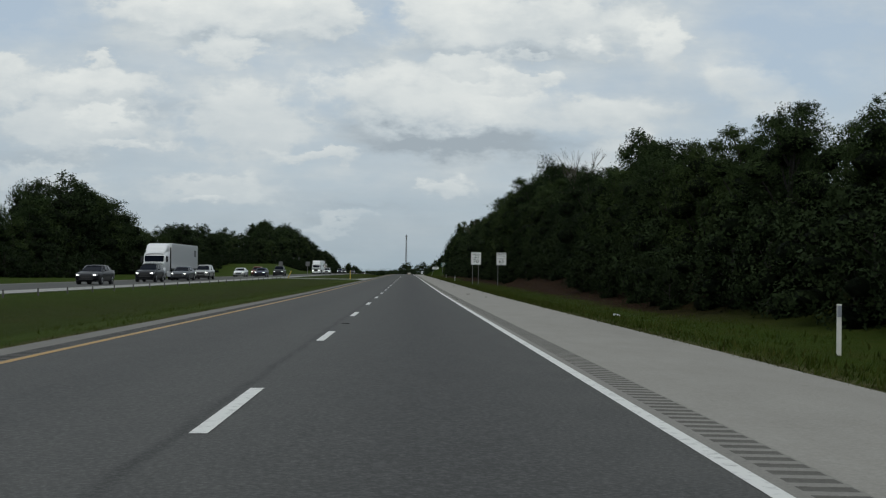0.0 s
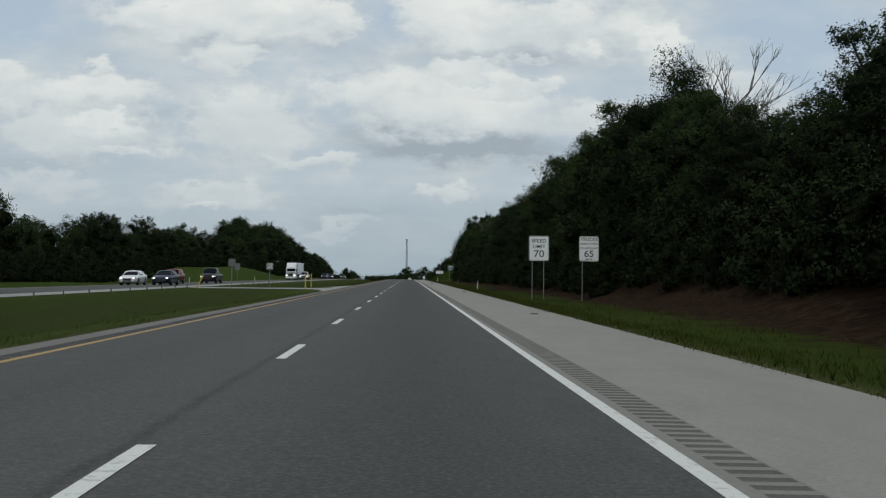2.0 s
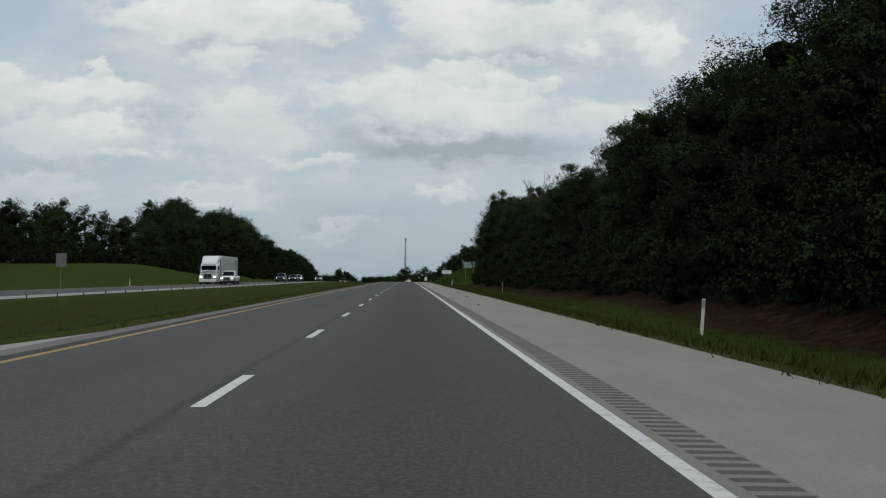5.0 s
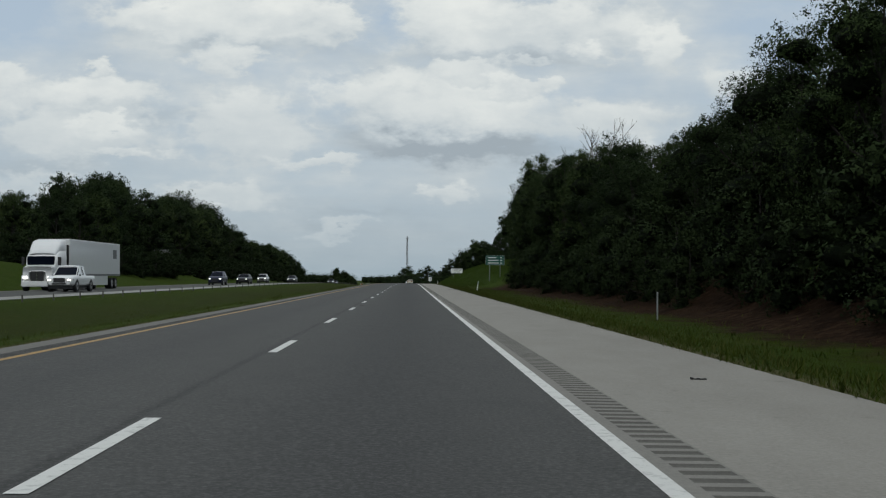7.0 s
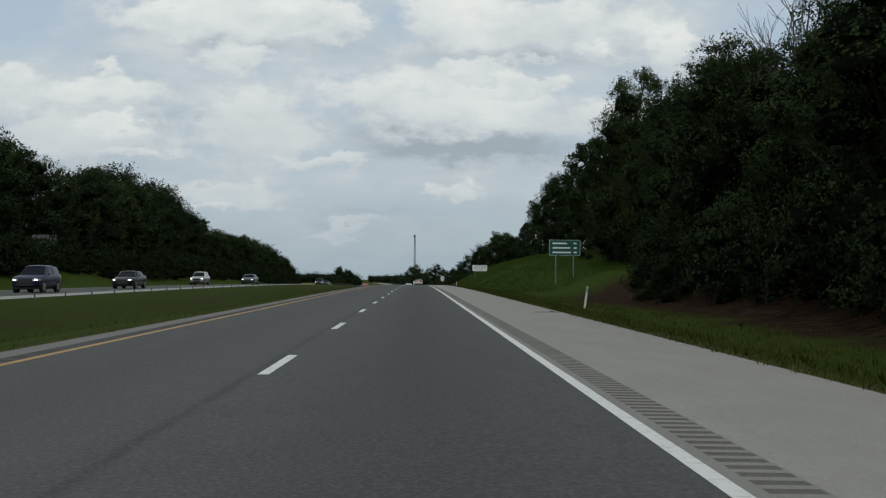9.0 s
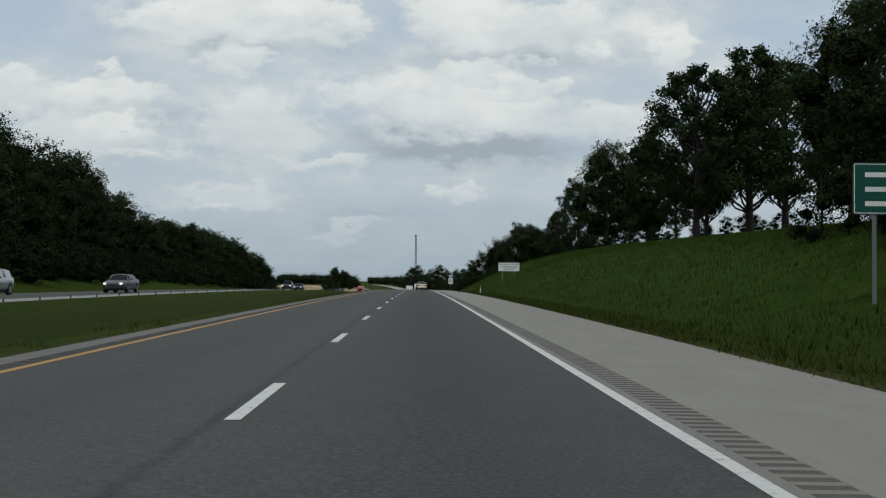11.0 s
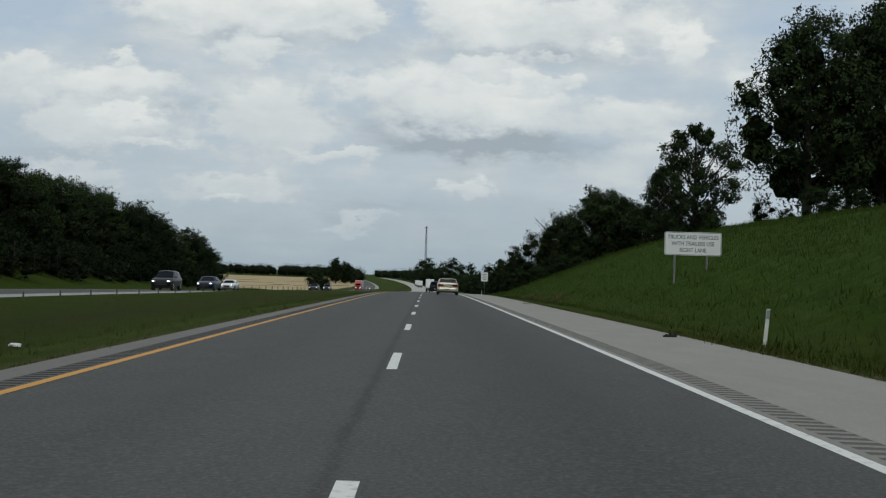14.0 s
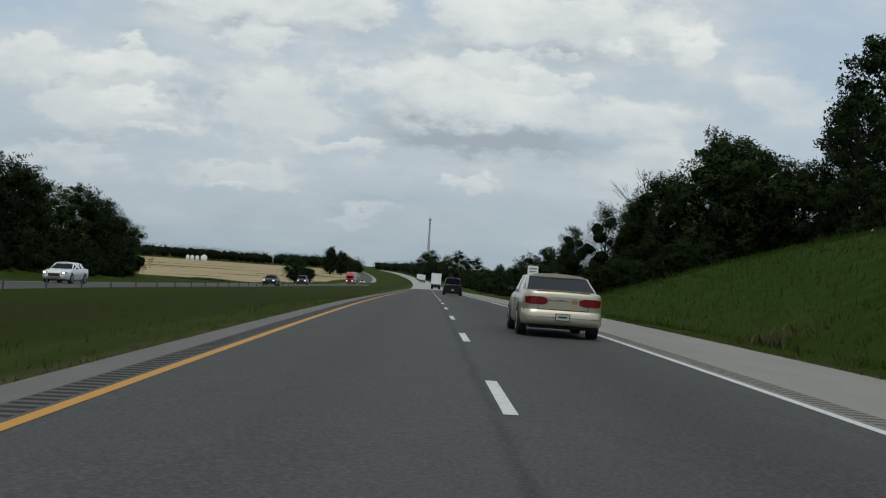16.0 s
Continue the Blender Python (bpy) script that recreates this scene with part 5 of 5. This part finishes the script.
PICKUP = dict(st=[(-2.85, 0.9, 0.5, 1.08, 1.1), (-2.82, 0.95, 0.46, 1.13, 1.15), (-1.5, 0.98, 0.4, 1.14, 1.16), (0.4, 0.98, 0.4, 1.14, 1.18), (1.4, 0.98, 0.4, 1.12, 1.2), (2.3, 0.96, 0.42, 1.08, 1.15), (2.7, 0.9, 0.46, 1.0, 1.05), (2.82, 0.78, 0.5, 0.9, 0.94)],
              cab=dict(y0=-0.92, wb0=0.86, z0=1.14, ym0=-0.7, wb=0.9, zb=1.14, ym1=0.8, y1=1.4, wb1=0.82, z1=1.16, r0=-0.75, wr0=0.68, h0=1.84, rm0=-0.5, wr=0.7, h=1.88, rm1=0.4, r1=0.65, wr1=0.66, h1=1.83),
              wheels=(-1.8, 1.78), r=0.4, light=(0.86, 1.02), grille=(0.66, 0.98), top=1.88)


def bumper(st):
    """Rounded bumper shell that follows the tail's plan curve."""
    ys, ws = [a[0] for a in st[:6]], [a[1] for a in st[:6]]
    prof = ((0.29, -0.03), (0.31, 0.03), (0.38, 0.055), (0.46, 0.062), (0.52, 0.050), (0.60, 0.022), (0.66, -0.03))
    v, f, n = [], [], 24
    for i in range(n + 1):
        x = -0.915 + 1.83 * i / n
        y = float(np.interp(abs(x), ws, ys)) if abs(x) > ws[0] else ys[0]
        v += [(x * (1 + max(0, o) * 0.3), y - o, z) for z, o in prof]
    for i in range(n):
        for j in range(6):
            f.append((7 * i + j, 7 * i + j + 1, 7 * i + 8 + j, 7 * i + 7 + j))
    return v, [], f


def car(spec, paint, lit, label, category, x, y, heading, name, close=False):
    """heading 0: drives away from the camera, 180: comes towards it."""
    ob = new(name)
    st = spec["st"]
    crisp(part("body", loft(st), PAINT[paint], ob, "", True))
    part("underside", box_bm(-st[4][1] * 0.8, st[4][1] * 0.8, st[0][0] + 0.25, st[-1][0] - 0.2, 0.2, 0.5, 0.03), TRIM, ob)
    cabin(spec["cab"], PAINT[paint], ob)
    r = spec["r"]
    for yy in spec["wheels"]:
        w = float(np.interp(yy, [a[0] for a in st], [a[1] for a in st]))
        for side in (-1, 1):
            part("wheel_arch", tube_bm((side * (w - 0.2), yy, r + 0.02), (side * (w + 0.004), yy, r + 0.02), r + 0.07, None, 20), TRIM, ob)
            wheel(side * (w + 0.012), yy, r, 0.22, ob, side)
    z0, z1 = spec["light"]
    wf = st[-3][1]
    wr = float(np.interp(st[0][0] + 0.10, [a[0] for a in st], [a[1] for a in st]))
    for side in (-1, 1):
        hl = part("headlight", rear_patch(st, side * 0.46, side * (wf - 0.03), z0 - 0.10, z0 + 0.05, 0.012, 1), CLEAR, ob)
        if lit:
            part("lit_lamp", rear_patch(st, side * 0.56, side * (wf - 0.14), z0 - 0.07, z0 + 0.02, 0.02, 1, 3), LAMPON, hl)
        part("taillight", rear_patch(st, side * (0.36 if spec is SEDAN else wr - 0.2), side * wr, z0 + 0.0, z1 - 0.02, 0.018, 0, 12, 0.045), TAIL, ob)
        my = spec["cab"]["y1"] - 0.35
        part("mirror", box_bm(side * 0.97 - 0.07, side * 0.97 + 0.07, my - 0.03, my + 0.05, 0.98 * spec["cab"]["zb"], 0.98 * spec["cab"]["zb"] + 0.11, 0.02, 2), TRIM, ob)
    g0, g1 = spec["grille"]
    part("grille", rear_patch(st, -0.4, 0.4, g0, g1, 0.014, 1), TRIM, ob)
    part("lower_intake", rear_patch(st, -0.5, 0.5, st[-1][2] + 0.02, g0 - 0.03, 0.01, 1), TRIM, ob)
    part("rear_skirt", rear_patch(st, -0.66, 0.66, st[0][2] - 0.12, st[0][2] + 0.02, -0.02, 0), TRIM, ob)
    out = 0.062 if close else 0.0
    plate = part("number_plate", rear_patch(st, -0.165, 0.165, z0 - 0.345, z0 - 0.18, out + 0.010, 0, 2), TRIM, ob)
    part("plate_face", rear_patch(st, -0.15, 0.15, z0 - 0.33, z0 - 0.195, out + 0.014, 0, 2), PLATE, plate)
    part("plate_bar", rear_patch(st, -0.10, 0.10, z0 - 0.28, z0 - 0.24, out + 0.017, 0, 2), TRIM, plate)
    if close:
        part("boot_gap", rear_patch(st, -0.56, 0.56, z0 - 0.105, z0 - 0.09, 0.004, 0), TRIM, ob)
        for side in (-1, 1):
            part("boot_gap", rear_patch(st, side * 0.56, side * 0.575, z0 - 0.105, z0 - 0.01, 0.004, 0, 2), TRIM, ob)
        part("bumper", bumper(st), PAINT[paint], ob, "", True)
        part("bumper_strip", rear_patch(st, -0.80, 0.80, 0.462, 0.474, 0.068, 0, 16), CHROME, ob)
        part("lamp_bar", rear_patch(st, -0.34, 0.34, 0.845, 0.865, 0.012, 0, 4), CHROME, ob)
        part("boot_lip", box_bm(-0.62, 0.62, -2.53, -2.44, 1.055, 1.078, 0.01, 2), PAINT[paint], ob)
        part("badge", box_bm(-0.06, 0.06, -2.60, -2.57, 0.86, 0.895, 0.008), CHROME, ob)
        part("sticker", rear_patch(st, 0.2, 0.32, z0 + 0.05, z0 + 0.16, 0.008, 0, 2), STICKER, ob, "round orange sticker")
        part("roof_antenna", box_bm(-0.03, 0.03, -0.75, -0.65, 1.46, 1.52, 0.012), TRIM, ob)
        for side in (-1, 1):
            for yy in (-0.35, 0.75):
                part("door_gap", box_bm(side * 0.9435 - 0.003, side * 0.9435 + 0.003, yy - 0.006, yy + 0.006, 0.35, 0.93), TRIM, ob)
            for yy in (-0.2, 0.9 - 1.9):
                part("door_handle", box_bm(side * 0.95 - 0.015, side * 0.95 + 0.015, yy, yy + 0.2, 0.82, 0.85, 0.008), PAINT[paint], ob)
    place(ob, x, y, heading)
    return tagged(ob, label, category, "traffic")


PLATE = mat_plain("plate sheet", (0.42, 0.48, 0.44), 0.5, 0, 0.1, 20)
STICKER = mat_plain("orange sticker", (0.36, 0.22, 0.08), 0.5, 0, 0.1, 5)


def place(ob, x, y, heading):
    z = zr(y) + (zcross(x) if abs(x) < 10 else -dip(y) - 0.02 - 0.012 * abs(x - OPP))
    sl = (zr(y + 2) - zr(y - 2)) / 4
    roll = 0.012 * (1 if x > 0 or (x < -10 and x > OPP) else -1)
    ob.matrix_world = Matrix.Translation((x + cx(y) + (drift(y) if x < -10 else 0), y, z + 0.004)) @ Euler((math.atan(sl), roll, 0)).to_matrix().to_4x4() @ Euler((0, 0, radians(heading))).to_matrix().to_4x4()


def lorry(paint, trailer, x, y, heading, label):
    """Tractor with sleeper and box trailer; y is the front of the cab."""
    ob = new("semi_truck")
    P, T = PAINT[paint], PAINT[trailer]
    # hood, cab and sleeper as lofted blocks; nose at y = 0, body behind it
    hood = [(-0.02, 0.62, 0.75, 1.45, 1.5), (-0.12, 0.78, 0.7, 1.62, 1.7), (-0.9, 0.95, 0.7, 1.75, 1.85), (-1.7, 1.05, 0.7, 1.85, 1.95)]
    part("hood", loft([(a - 1.7 - 2 * (a + 0.85) * 0, *r) for a, *r in hood][::-1]), P, ob, "", True)
    part("cab", loft([(-5.2, 1.2, 0.9, 3.2, 3.3), (-3.4, 1.22, 0.9, 3.0, 3.1), (-2.9, 1.2, 0.9, 2.6, 2.75), (-2.55, 1.12, 0.9, 1.95, 2.0), (-1.75, 1.1, 0.9, 1.8, 1.85)], 0.12), P, ob, "", True)
    part("roof_fairing", loft([(-5.25, 1.18, 2.6, 3.92, 4.02), (-4.2, 1.16, 2.6, 3.85, 3.98), (-3.3, 1.08, 2.6, 3.25, 3.4), (-2.95, 1.0, 2.6, 2.8, 2.9)], 0.1), P, ob, "", True)
    part("windscreen", ([(-1.0, -2.57, 2.02), (1.0, -2.57, 2.02), (0.98, -2.95, 2.68), (-0.98, -2.95, 2.68)], [], [(0, 1, 2, 3)]), GLASS, ob)
    part("windscreen_band", box_bm(-1.02, 1.02, -2.98, -2.5, 2.0, 2.66, 0.06), GLASS, ob)
    for s in (-1, 1):
        part("side_window", box_bm(s * 1.215 - 0.01, s * 1.215 + 0.01, -3.7, -3.0, 2.05, 2.6, 0.004), GLASS, ob)
        part("mirror", box_bm(s * 1.38 - 0.1, s * 1.38 + 0.1, -2.75, -2.6, 1.95, 2.6, 0.04), TRIM, ob)
        part("fender", loft([(-3.0, 0.28, 0.75, 1.15, 1.2), (-2.4, 0.3, 0.7, 1.3, 1.38), (-1.9, 0.28, 0.6, 1.15, 1.22), (-1.75, 0.24, 0.6, 0.9, 0.95)]), P, ob, "", True).location.x = s * 0.97
        part("headlight", box_bm(s * 0.92 - 0.16, s * 0.92 + 0.16, -1.78, -1.70, 0.92, 1.12, 0.03), LAMPON, ob)
        part("side_fairing", box_bm(s * 1.2 - 0.02, s * 1.2 + 0.02, -5.6, -3.3, 0.35, 0.95, 0.01), P, ob)
    part("grille", box_bm(-0.5, 0.5, -1.73, -1.66, 0.78, 1.5, 0.03), TRIM, ob)
    part("grille_bar", box_bm(-0.03, 0.03, -1.66, -1.64, 0.78, 1.5), CHROME, ob)
    part("bumper", box_bm(-1.2, 1.2, -2.0, -1.62, 0.32, 0.74, 0.07, 2), P, ob)
    part("chassis", box_bm(-0.45, 0.45, -8.5, -2.2, 0.55, 0.95, 0.02), TRIM, ob)
    ty0, ty1 = -21.8, -5.85
    part("trailer_box", box_bm(-1.29, 1.29, ty0, ty1, 1.2, 4.08, 0.03), T, ob)
    part("trailer_rail", box_bm(-1.3, 1.3, ty0 - 0.005, ty1 + 0.005, 1.15, 1.32, 0.01), SIGNBACK, ob)
    part("cab_gap_panel", box_bm(-1.2, 1.2, ty1 + 0.002, ty1 + 0.12, 1.0, 3.6, 0.02), TRIM, ob)
    for s in (-1, 1):
        part("side_skirt", box_bm(s * 1.26 - 0.015, s * 1.26 + 0.015, -17.5, -10.0, 0.35, 1.16, 0.006), T, ob)
        part("trailer_mark", box_bm(s * 1.292 - 0.004, s * 1.292 + 0.004, -20.6, -19.3, 2.7, 3.5, 0.002), SIGNBACK, ob, "dark faded emblem patch")
    for yy in (-2.45, -7.0, -8.3, -19.2, -20.5):
        for s in (-1, 1):
            wheel(s * 1.22, yy, 0.5, 0.3 if yy > -3 else 0.55, ob, s)
    place(ob, x, y, heading)
    ob.matrix_world = ob.matrix_world @ Matrix.Translation((0, 1.62, 0))
    return tagged(ob, label, "truck", "traffic")


ON = 180
car(SEDAN, "champagne", False, "champagne gold sedan with red tail lamps on the carriageway ahead", "car", 2.27, 632.0, 0, "sedan", True)
NLN, FLN = -22.4, -26.1
for spec, paint, x, y, label, cat, nm in (
        (SEDAN, "black", NLN, 84, "black sedan with lit headlights in the oncoming lanes", "car", "sedan"),
        (SUV, "black", NLN, 103, "black suv with lit headlights in the oncoming lanes", "car", "suv"),
        (SEDAN, "grey", NLN, 119, "dark grey sedan in the oncoming lanes", "car", "sedan"),
        (SUV, "silver", NLN - 0.2, 133, "silver suv with lit headlights in the oncoming lanes", "car", "suv"),
        (SEDAN, "white", FLN, 188, "white sedan in the oncoming lanes", "car", "sedan"),
        (SUV, "red", FLN + 0.3, 207, "dark red suv in the oncoming lanes", "car", "suv"),
        (SEDAN, "navy", NLN, 186, "dark blue sedan in the oncoming lanes", "car", "sedan"),
        (PICKUP, "black", NLN, 213, "black pickup with lit headlights in the oncoming lanes", "pickup truck", "pickup"),
        (PICKUP, "white", NLN, 342, "white pickup beside a truck in the oncoming lanes", "pickup truck", "pickup"),
        (SUV, "navy", NLN, 407, "dark blue suv in the oncoming lanes", "car", "suv"),
        (SEDAN, "black", NLN, 431, "black sedan with lit headlights in the oncoming lanes", "car", "sedan"),
        (SUV, "silver", FLN, 483, "pale silver suv with bright headlights in the oncoming lanes", "car", "suv"),
        (SEDAN, "grey", NLN, 502, "dark grey sedan with lit headlights in the oncoming lanes", "car", "sedan"),
        (SUV, "black", NLN, 623, "black suv with lit headlights in the oncoming lanes", "car", "suv"),
        (SEDAN, "navy", NLN, 643, "dark blue sedan in the oncoming lanes", "car", "sedan"),
        (SEDAN, "white", FLN, 678, "white sedan in the oncoming lanes", "car", "sedan"),
        (SEDAN, "black", NLN, 758, "black sedan with lit headlights in the oncoming lanes", "car", "sedan"),
        (PICKUP, "grey", FLN, 834, "grey pickup in the oncoming lanes", "pickup truck", "pickup"),
        (SEDAN, "silver", NLN, 1040, "distant silver sedan in the oncoming lanes", "car", "sedan"),
        (SUV, "black", FLN, 1075, "distant black suv in the oncoming lanes", "car", "suv")):
    car(spec, paint, True, label, cat, x, y + 7, ON, nm)
lorry("white", "white", FLN, 128, ON, "white semi truck with a long white box trailer")
lorry("white", "white", FLN, 353, ON, "white semi truck with a white box trailer and emblem")
lorry("redtruck", "white", FLN, 1010, ON, "distant red semi truck with a pale trailer")
car(PICKUP, "black", False, "black pickup driving away along the asphalt lane", "pickup truck", 1.85, 728, 0, "pickup")
for yy, p in ((905, "white"), (1230, "silver"), (1290, "white"), (1350, "white")):
    lorry(p, "white", 1.8, yy + 20, 0, "distant box truck driving away along the concrete road")

# ---- litter on the shoulder and worn marks ----
RUBBER_AND_SCAR = mat_plain("rubber and scar black", (0.02, 0.02, 0.02), 0.9, 0, 0.2, 20)


def scrap(x, y, ln, w, turn, h=0.03):
    r = random.Random(int(x * 100 + y))
    n = 9
    v, f = [], []
    for i in range(n):
        t = i / (n - 1) - 0.5
        z = zr(y) + zcross(x) + 0.004
        lift = h * (0.3 + r.random())
        ww = w * r.uniform(0.4, 1.0)
        v += [(t * ln, -ww / 2, lift), (t * ln, ww / 2, lift * r.uniform(0.4, 1.2)), (t * ln, ww / 2, 0), (t * ln, -ww / 2, 0)]
    for i in range(n - 1):
        for j in range(4):
            f.append((4 * i + j, 4 * i + 4 + j, 4 * i + 4 + (j + 1) % 4, 4 * i + (j + 1) % 4))
    f += [(0, 1, 2, 3), (4 * n - 1, 4 * n - 2, 4 * n - 3, 4 * n - 4)]
    ob = part("tyre_scrap", (v, [], f), RUBBER_AND_SCAR)
    ob.location, ob.rotation_euler = (x, y, zr(y) + zcross(x) + 0.002), (0, 0, radians(turn))
    tagged(ob, "torn black strip of tyre rubber or scar on the pavement", "debris", "road debris")


for a in ((6.15, 167.2, 0.15, 0.10, 30, 0.06), (5.6, 262, 0.25, 0.06, 40), (6.4, 380, 0.9, 0.07, 5), (6.5, 556, 0.35, 0.15, 20, 0.08),
          (5.3, 74, 0.2, 0.08, 10), (5.9, 66, 0.12, 0.06, 60), (6.4, 596, 0.5, 0.1, 15), (5.0, 240, 0.3, 0.08, 70)):
    scrap(*a)


def litter(x, y, s, seed):
    """A crumpled scrap of pale paper lying in the grass."""
    r = random.Random(seed)
    bm = bmesh.new()
    bmesh.ops.create_icosphere(bm, subdivisions=2, radius=s)
    for q in bm.verts:
        q.co *= r.uniform(0.6, 1.1)
        q.co.z = max(-0.1 * s, q.co.z * 0.45)
    ob = part("litter", bm, PAPER)
    ob.location = (x + cx(y), y, ground(x, y) + 0.04)
    tagged(ob, "crumpled pale scrap of litter lying in the grass", "litter", "roadside litter")


PAPER = mat_plain("pale paper", (0.55, 0.56, 0.56), 0.8, 0, 0.15, 30)
litter(9.6, 45.9, 0.16, 1)
litter(-8.8, 553.5, 0.17, 2)
# the first five are pavement scars by the lane line, built as rubber strips
for a in ((-0.08, 148.3, 0.2, 0.06, 12, 0.012), (0.0, 478.6, 0.17, 0.07, 8, 0.012), (0.04, 573.4, 0.12, 0.05, 0, 0.012), (0.08, 28.2, 0.18, 0.06, 15, 0.012), (0.18, 311.8, 0.16, 0.05, 5, 0.012), (5.72, 278.0, 0.2, 0.08, 0, 0.03), (6.09, 115.4, 0.25, 0.1, 5, 0.04), (4.38, 252.6, 0.16, 0.06, 20, 0.02)):
    scrap(*a)


# ---- grass tufts ----
def tufts(name, area, n, h0, h1, seed, label, mats, slim=1.0):
    r = random.Random(seed)
    v, f, mi = [], [], []
    for _ in range(n):
        x, y = area(r)
        base = Vector((x + cx(y), y, ground(x, y) - 0.02))
        hh = r.uniform(h0, h1)
        k = r.randrange(len(mats))
        for b in range(4):
            a = r.uniform(0, 6.283)
            d = Vector((math.cos(a), math.sin(a), 0))
            s = Vector((-d.y, d.x, 0)) * hh * r.uniform(0.08, 0.16) * slim
            o = base + Vector((r.uniform(-1, 1), r.uniform(-1, 1), 0)) * hh * 2.0
            i = len(v)
            if s.x < 0:
                s = -s
            v += [tuple(o - s), tuple(o + s), tuple(o + d * hh * r.uniform(0.2, 0.9) + Vector((0, 0, hh * r.uniform(0.5, 1.1))))]
            f.append((i, i + 1, i + 2))
            mi.append(k)
    ob = part(name, (v, [], f), mats)
    ob.data.polygons.foreach_set("material_index", mi)
    ob.data.polygons.foreach_set("use_smooth", [True] * len(f))
    ob.data.normals_split_custom_set([(0.0, -0.35, 0.94)] * (3 * len(f)))
    tagged(ob, label, "grass", kind="stuff")


BLADE = [mat_blade("blade green", (0.024, 0.044, 0.005), (0.048, 0.070, 0.010)), mat_blade("blade light", (0.038, 0.056, 0.008), (0.066, 0.080, 0.018)), mat_blade("blade straw", (0.09, 0.085, 0.04), (0.13, 0.115, 0.06))]
LUSH = [mat_blade("lush blade", (0.022, 0.046, 0.006), (0.046, 0.078, 0.012)), mat_blade("pale blade", (0.034, 0.060, 0.009), (0.068, 0.092, 0.022))]
VERGE = [mat_blade("verge blade", (0.026, 0.044, 0.006), (0.056, 0.076, 0.012)), mat_blade("verge pale blade", (0.045, 0.060, 0.012), (0.085, 0.092, 0.026))]
no_cross = lambda x, y: (x, y) if not 163 < y < 216 else (x, y + 60)
tufts("verge_grass", lambda r: (7.0 + abs(r.gauss(0, 0.22)), r.uniform(4, 660)), 15000, 0.04, 0.10, 3, "short uneven grass along the shoulder's edge", BLADE)
tufts("verge_grass", lambda r: (7.1 + abs(r.gauss(0, 2.7)), r.uniform(6, 560)), 24000, 0.07, 0.20, 4, "rough green grass on the roadside verge", VERGE)
tufts("median_grass", lambda r: no_cross(-4.66 - abs(r.gauss(0, 0.2)), r.uniform(8, 680)), 9000, 0.03, 0.09, 5, "short grass along the median's edge", BLADE)
tufts("median_grass", lambda r: no_cross(r.uniform(-15.5, -4.9), r.uniform(20, 700)), 10000, 0.06, 0.16, 6, "rough green grass in the median", VERGE)
tufts("hill_weeds", lambda r: (r.uniform(9.5, 36), r.uniform(438, 740)), 40000, 0.12, 0.40, 8, "tall weeds and grass over the hillside", LUSH, 0.6)
tufts("dry_weeds", lambda r: (r.choice((10.6, 11.6, 10.9)) + r.gauss(0, 0.25), r.choice((624.5, 622.5, 641.0)) + r.gauss(0, 0.7)), 260, 0.25, 0.5, 11, "straw-coloured dry weeds at the foot of the hill", [BLADE[2]])
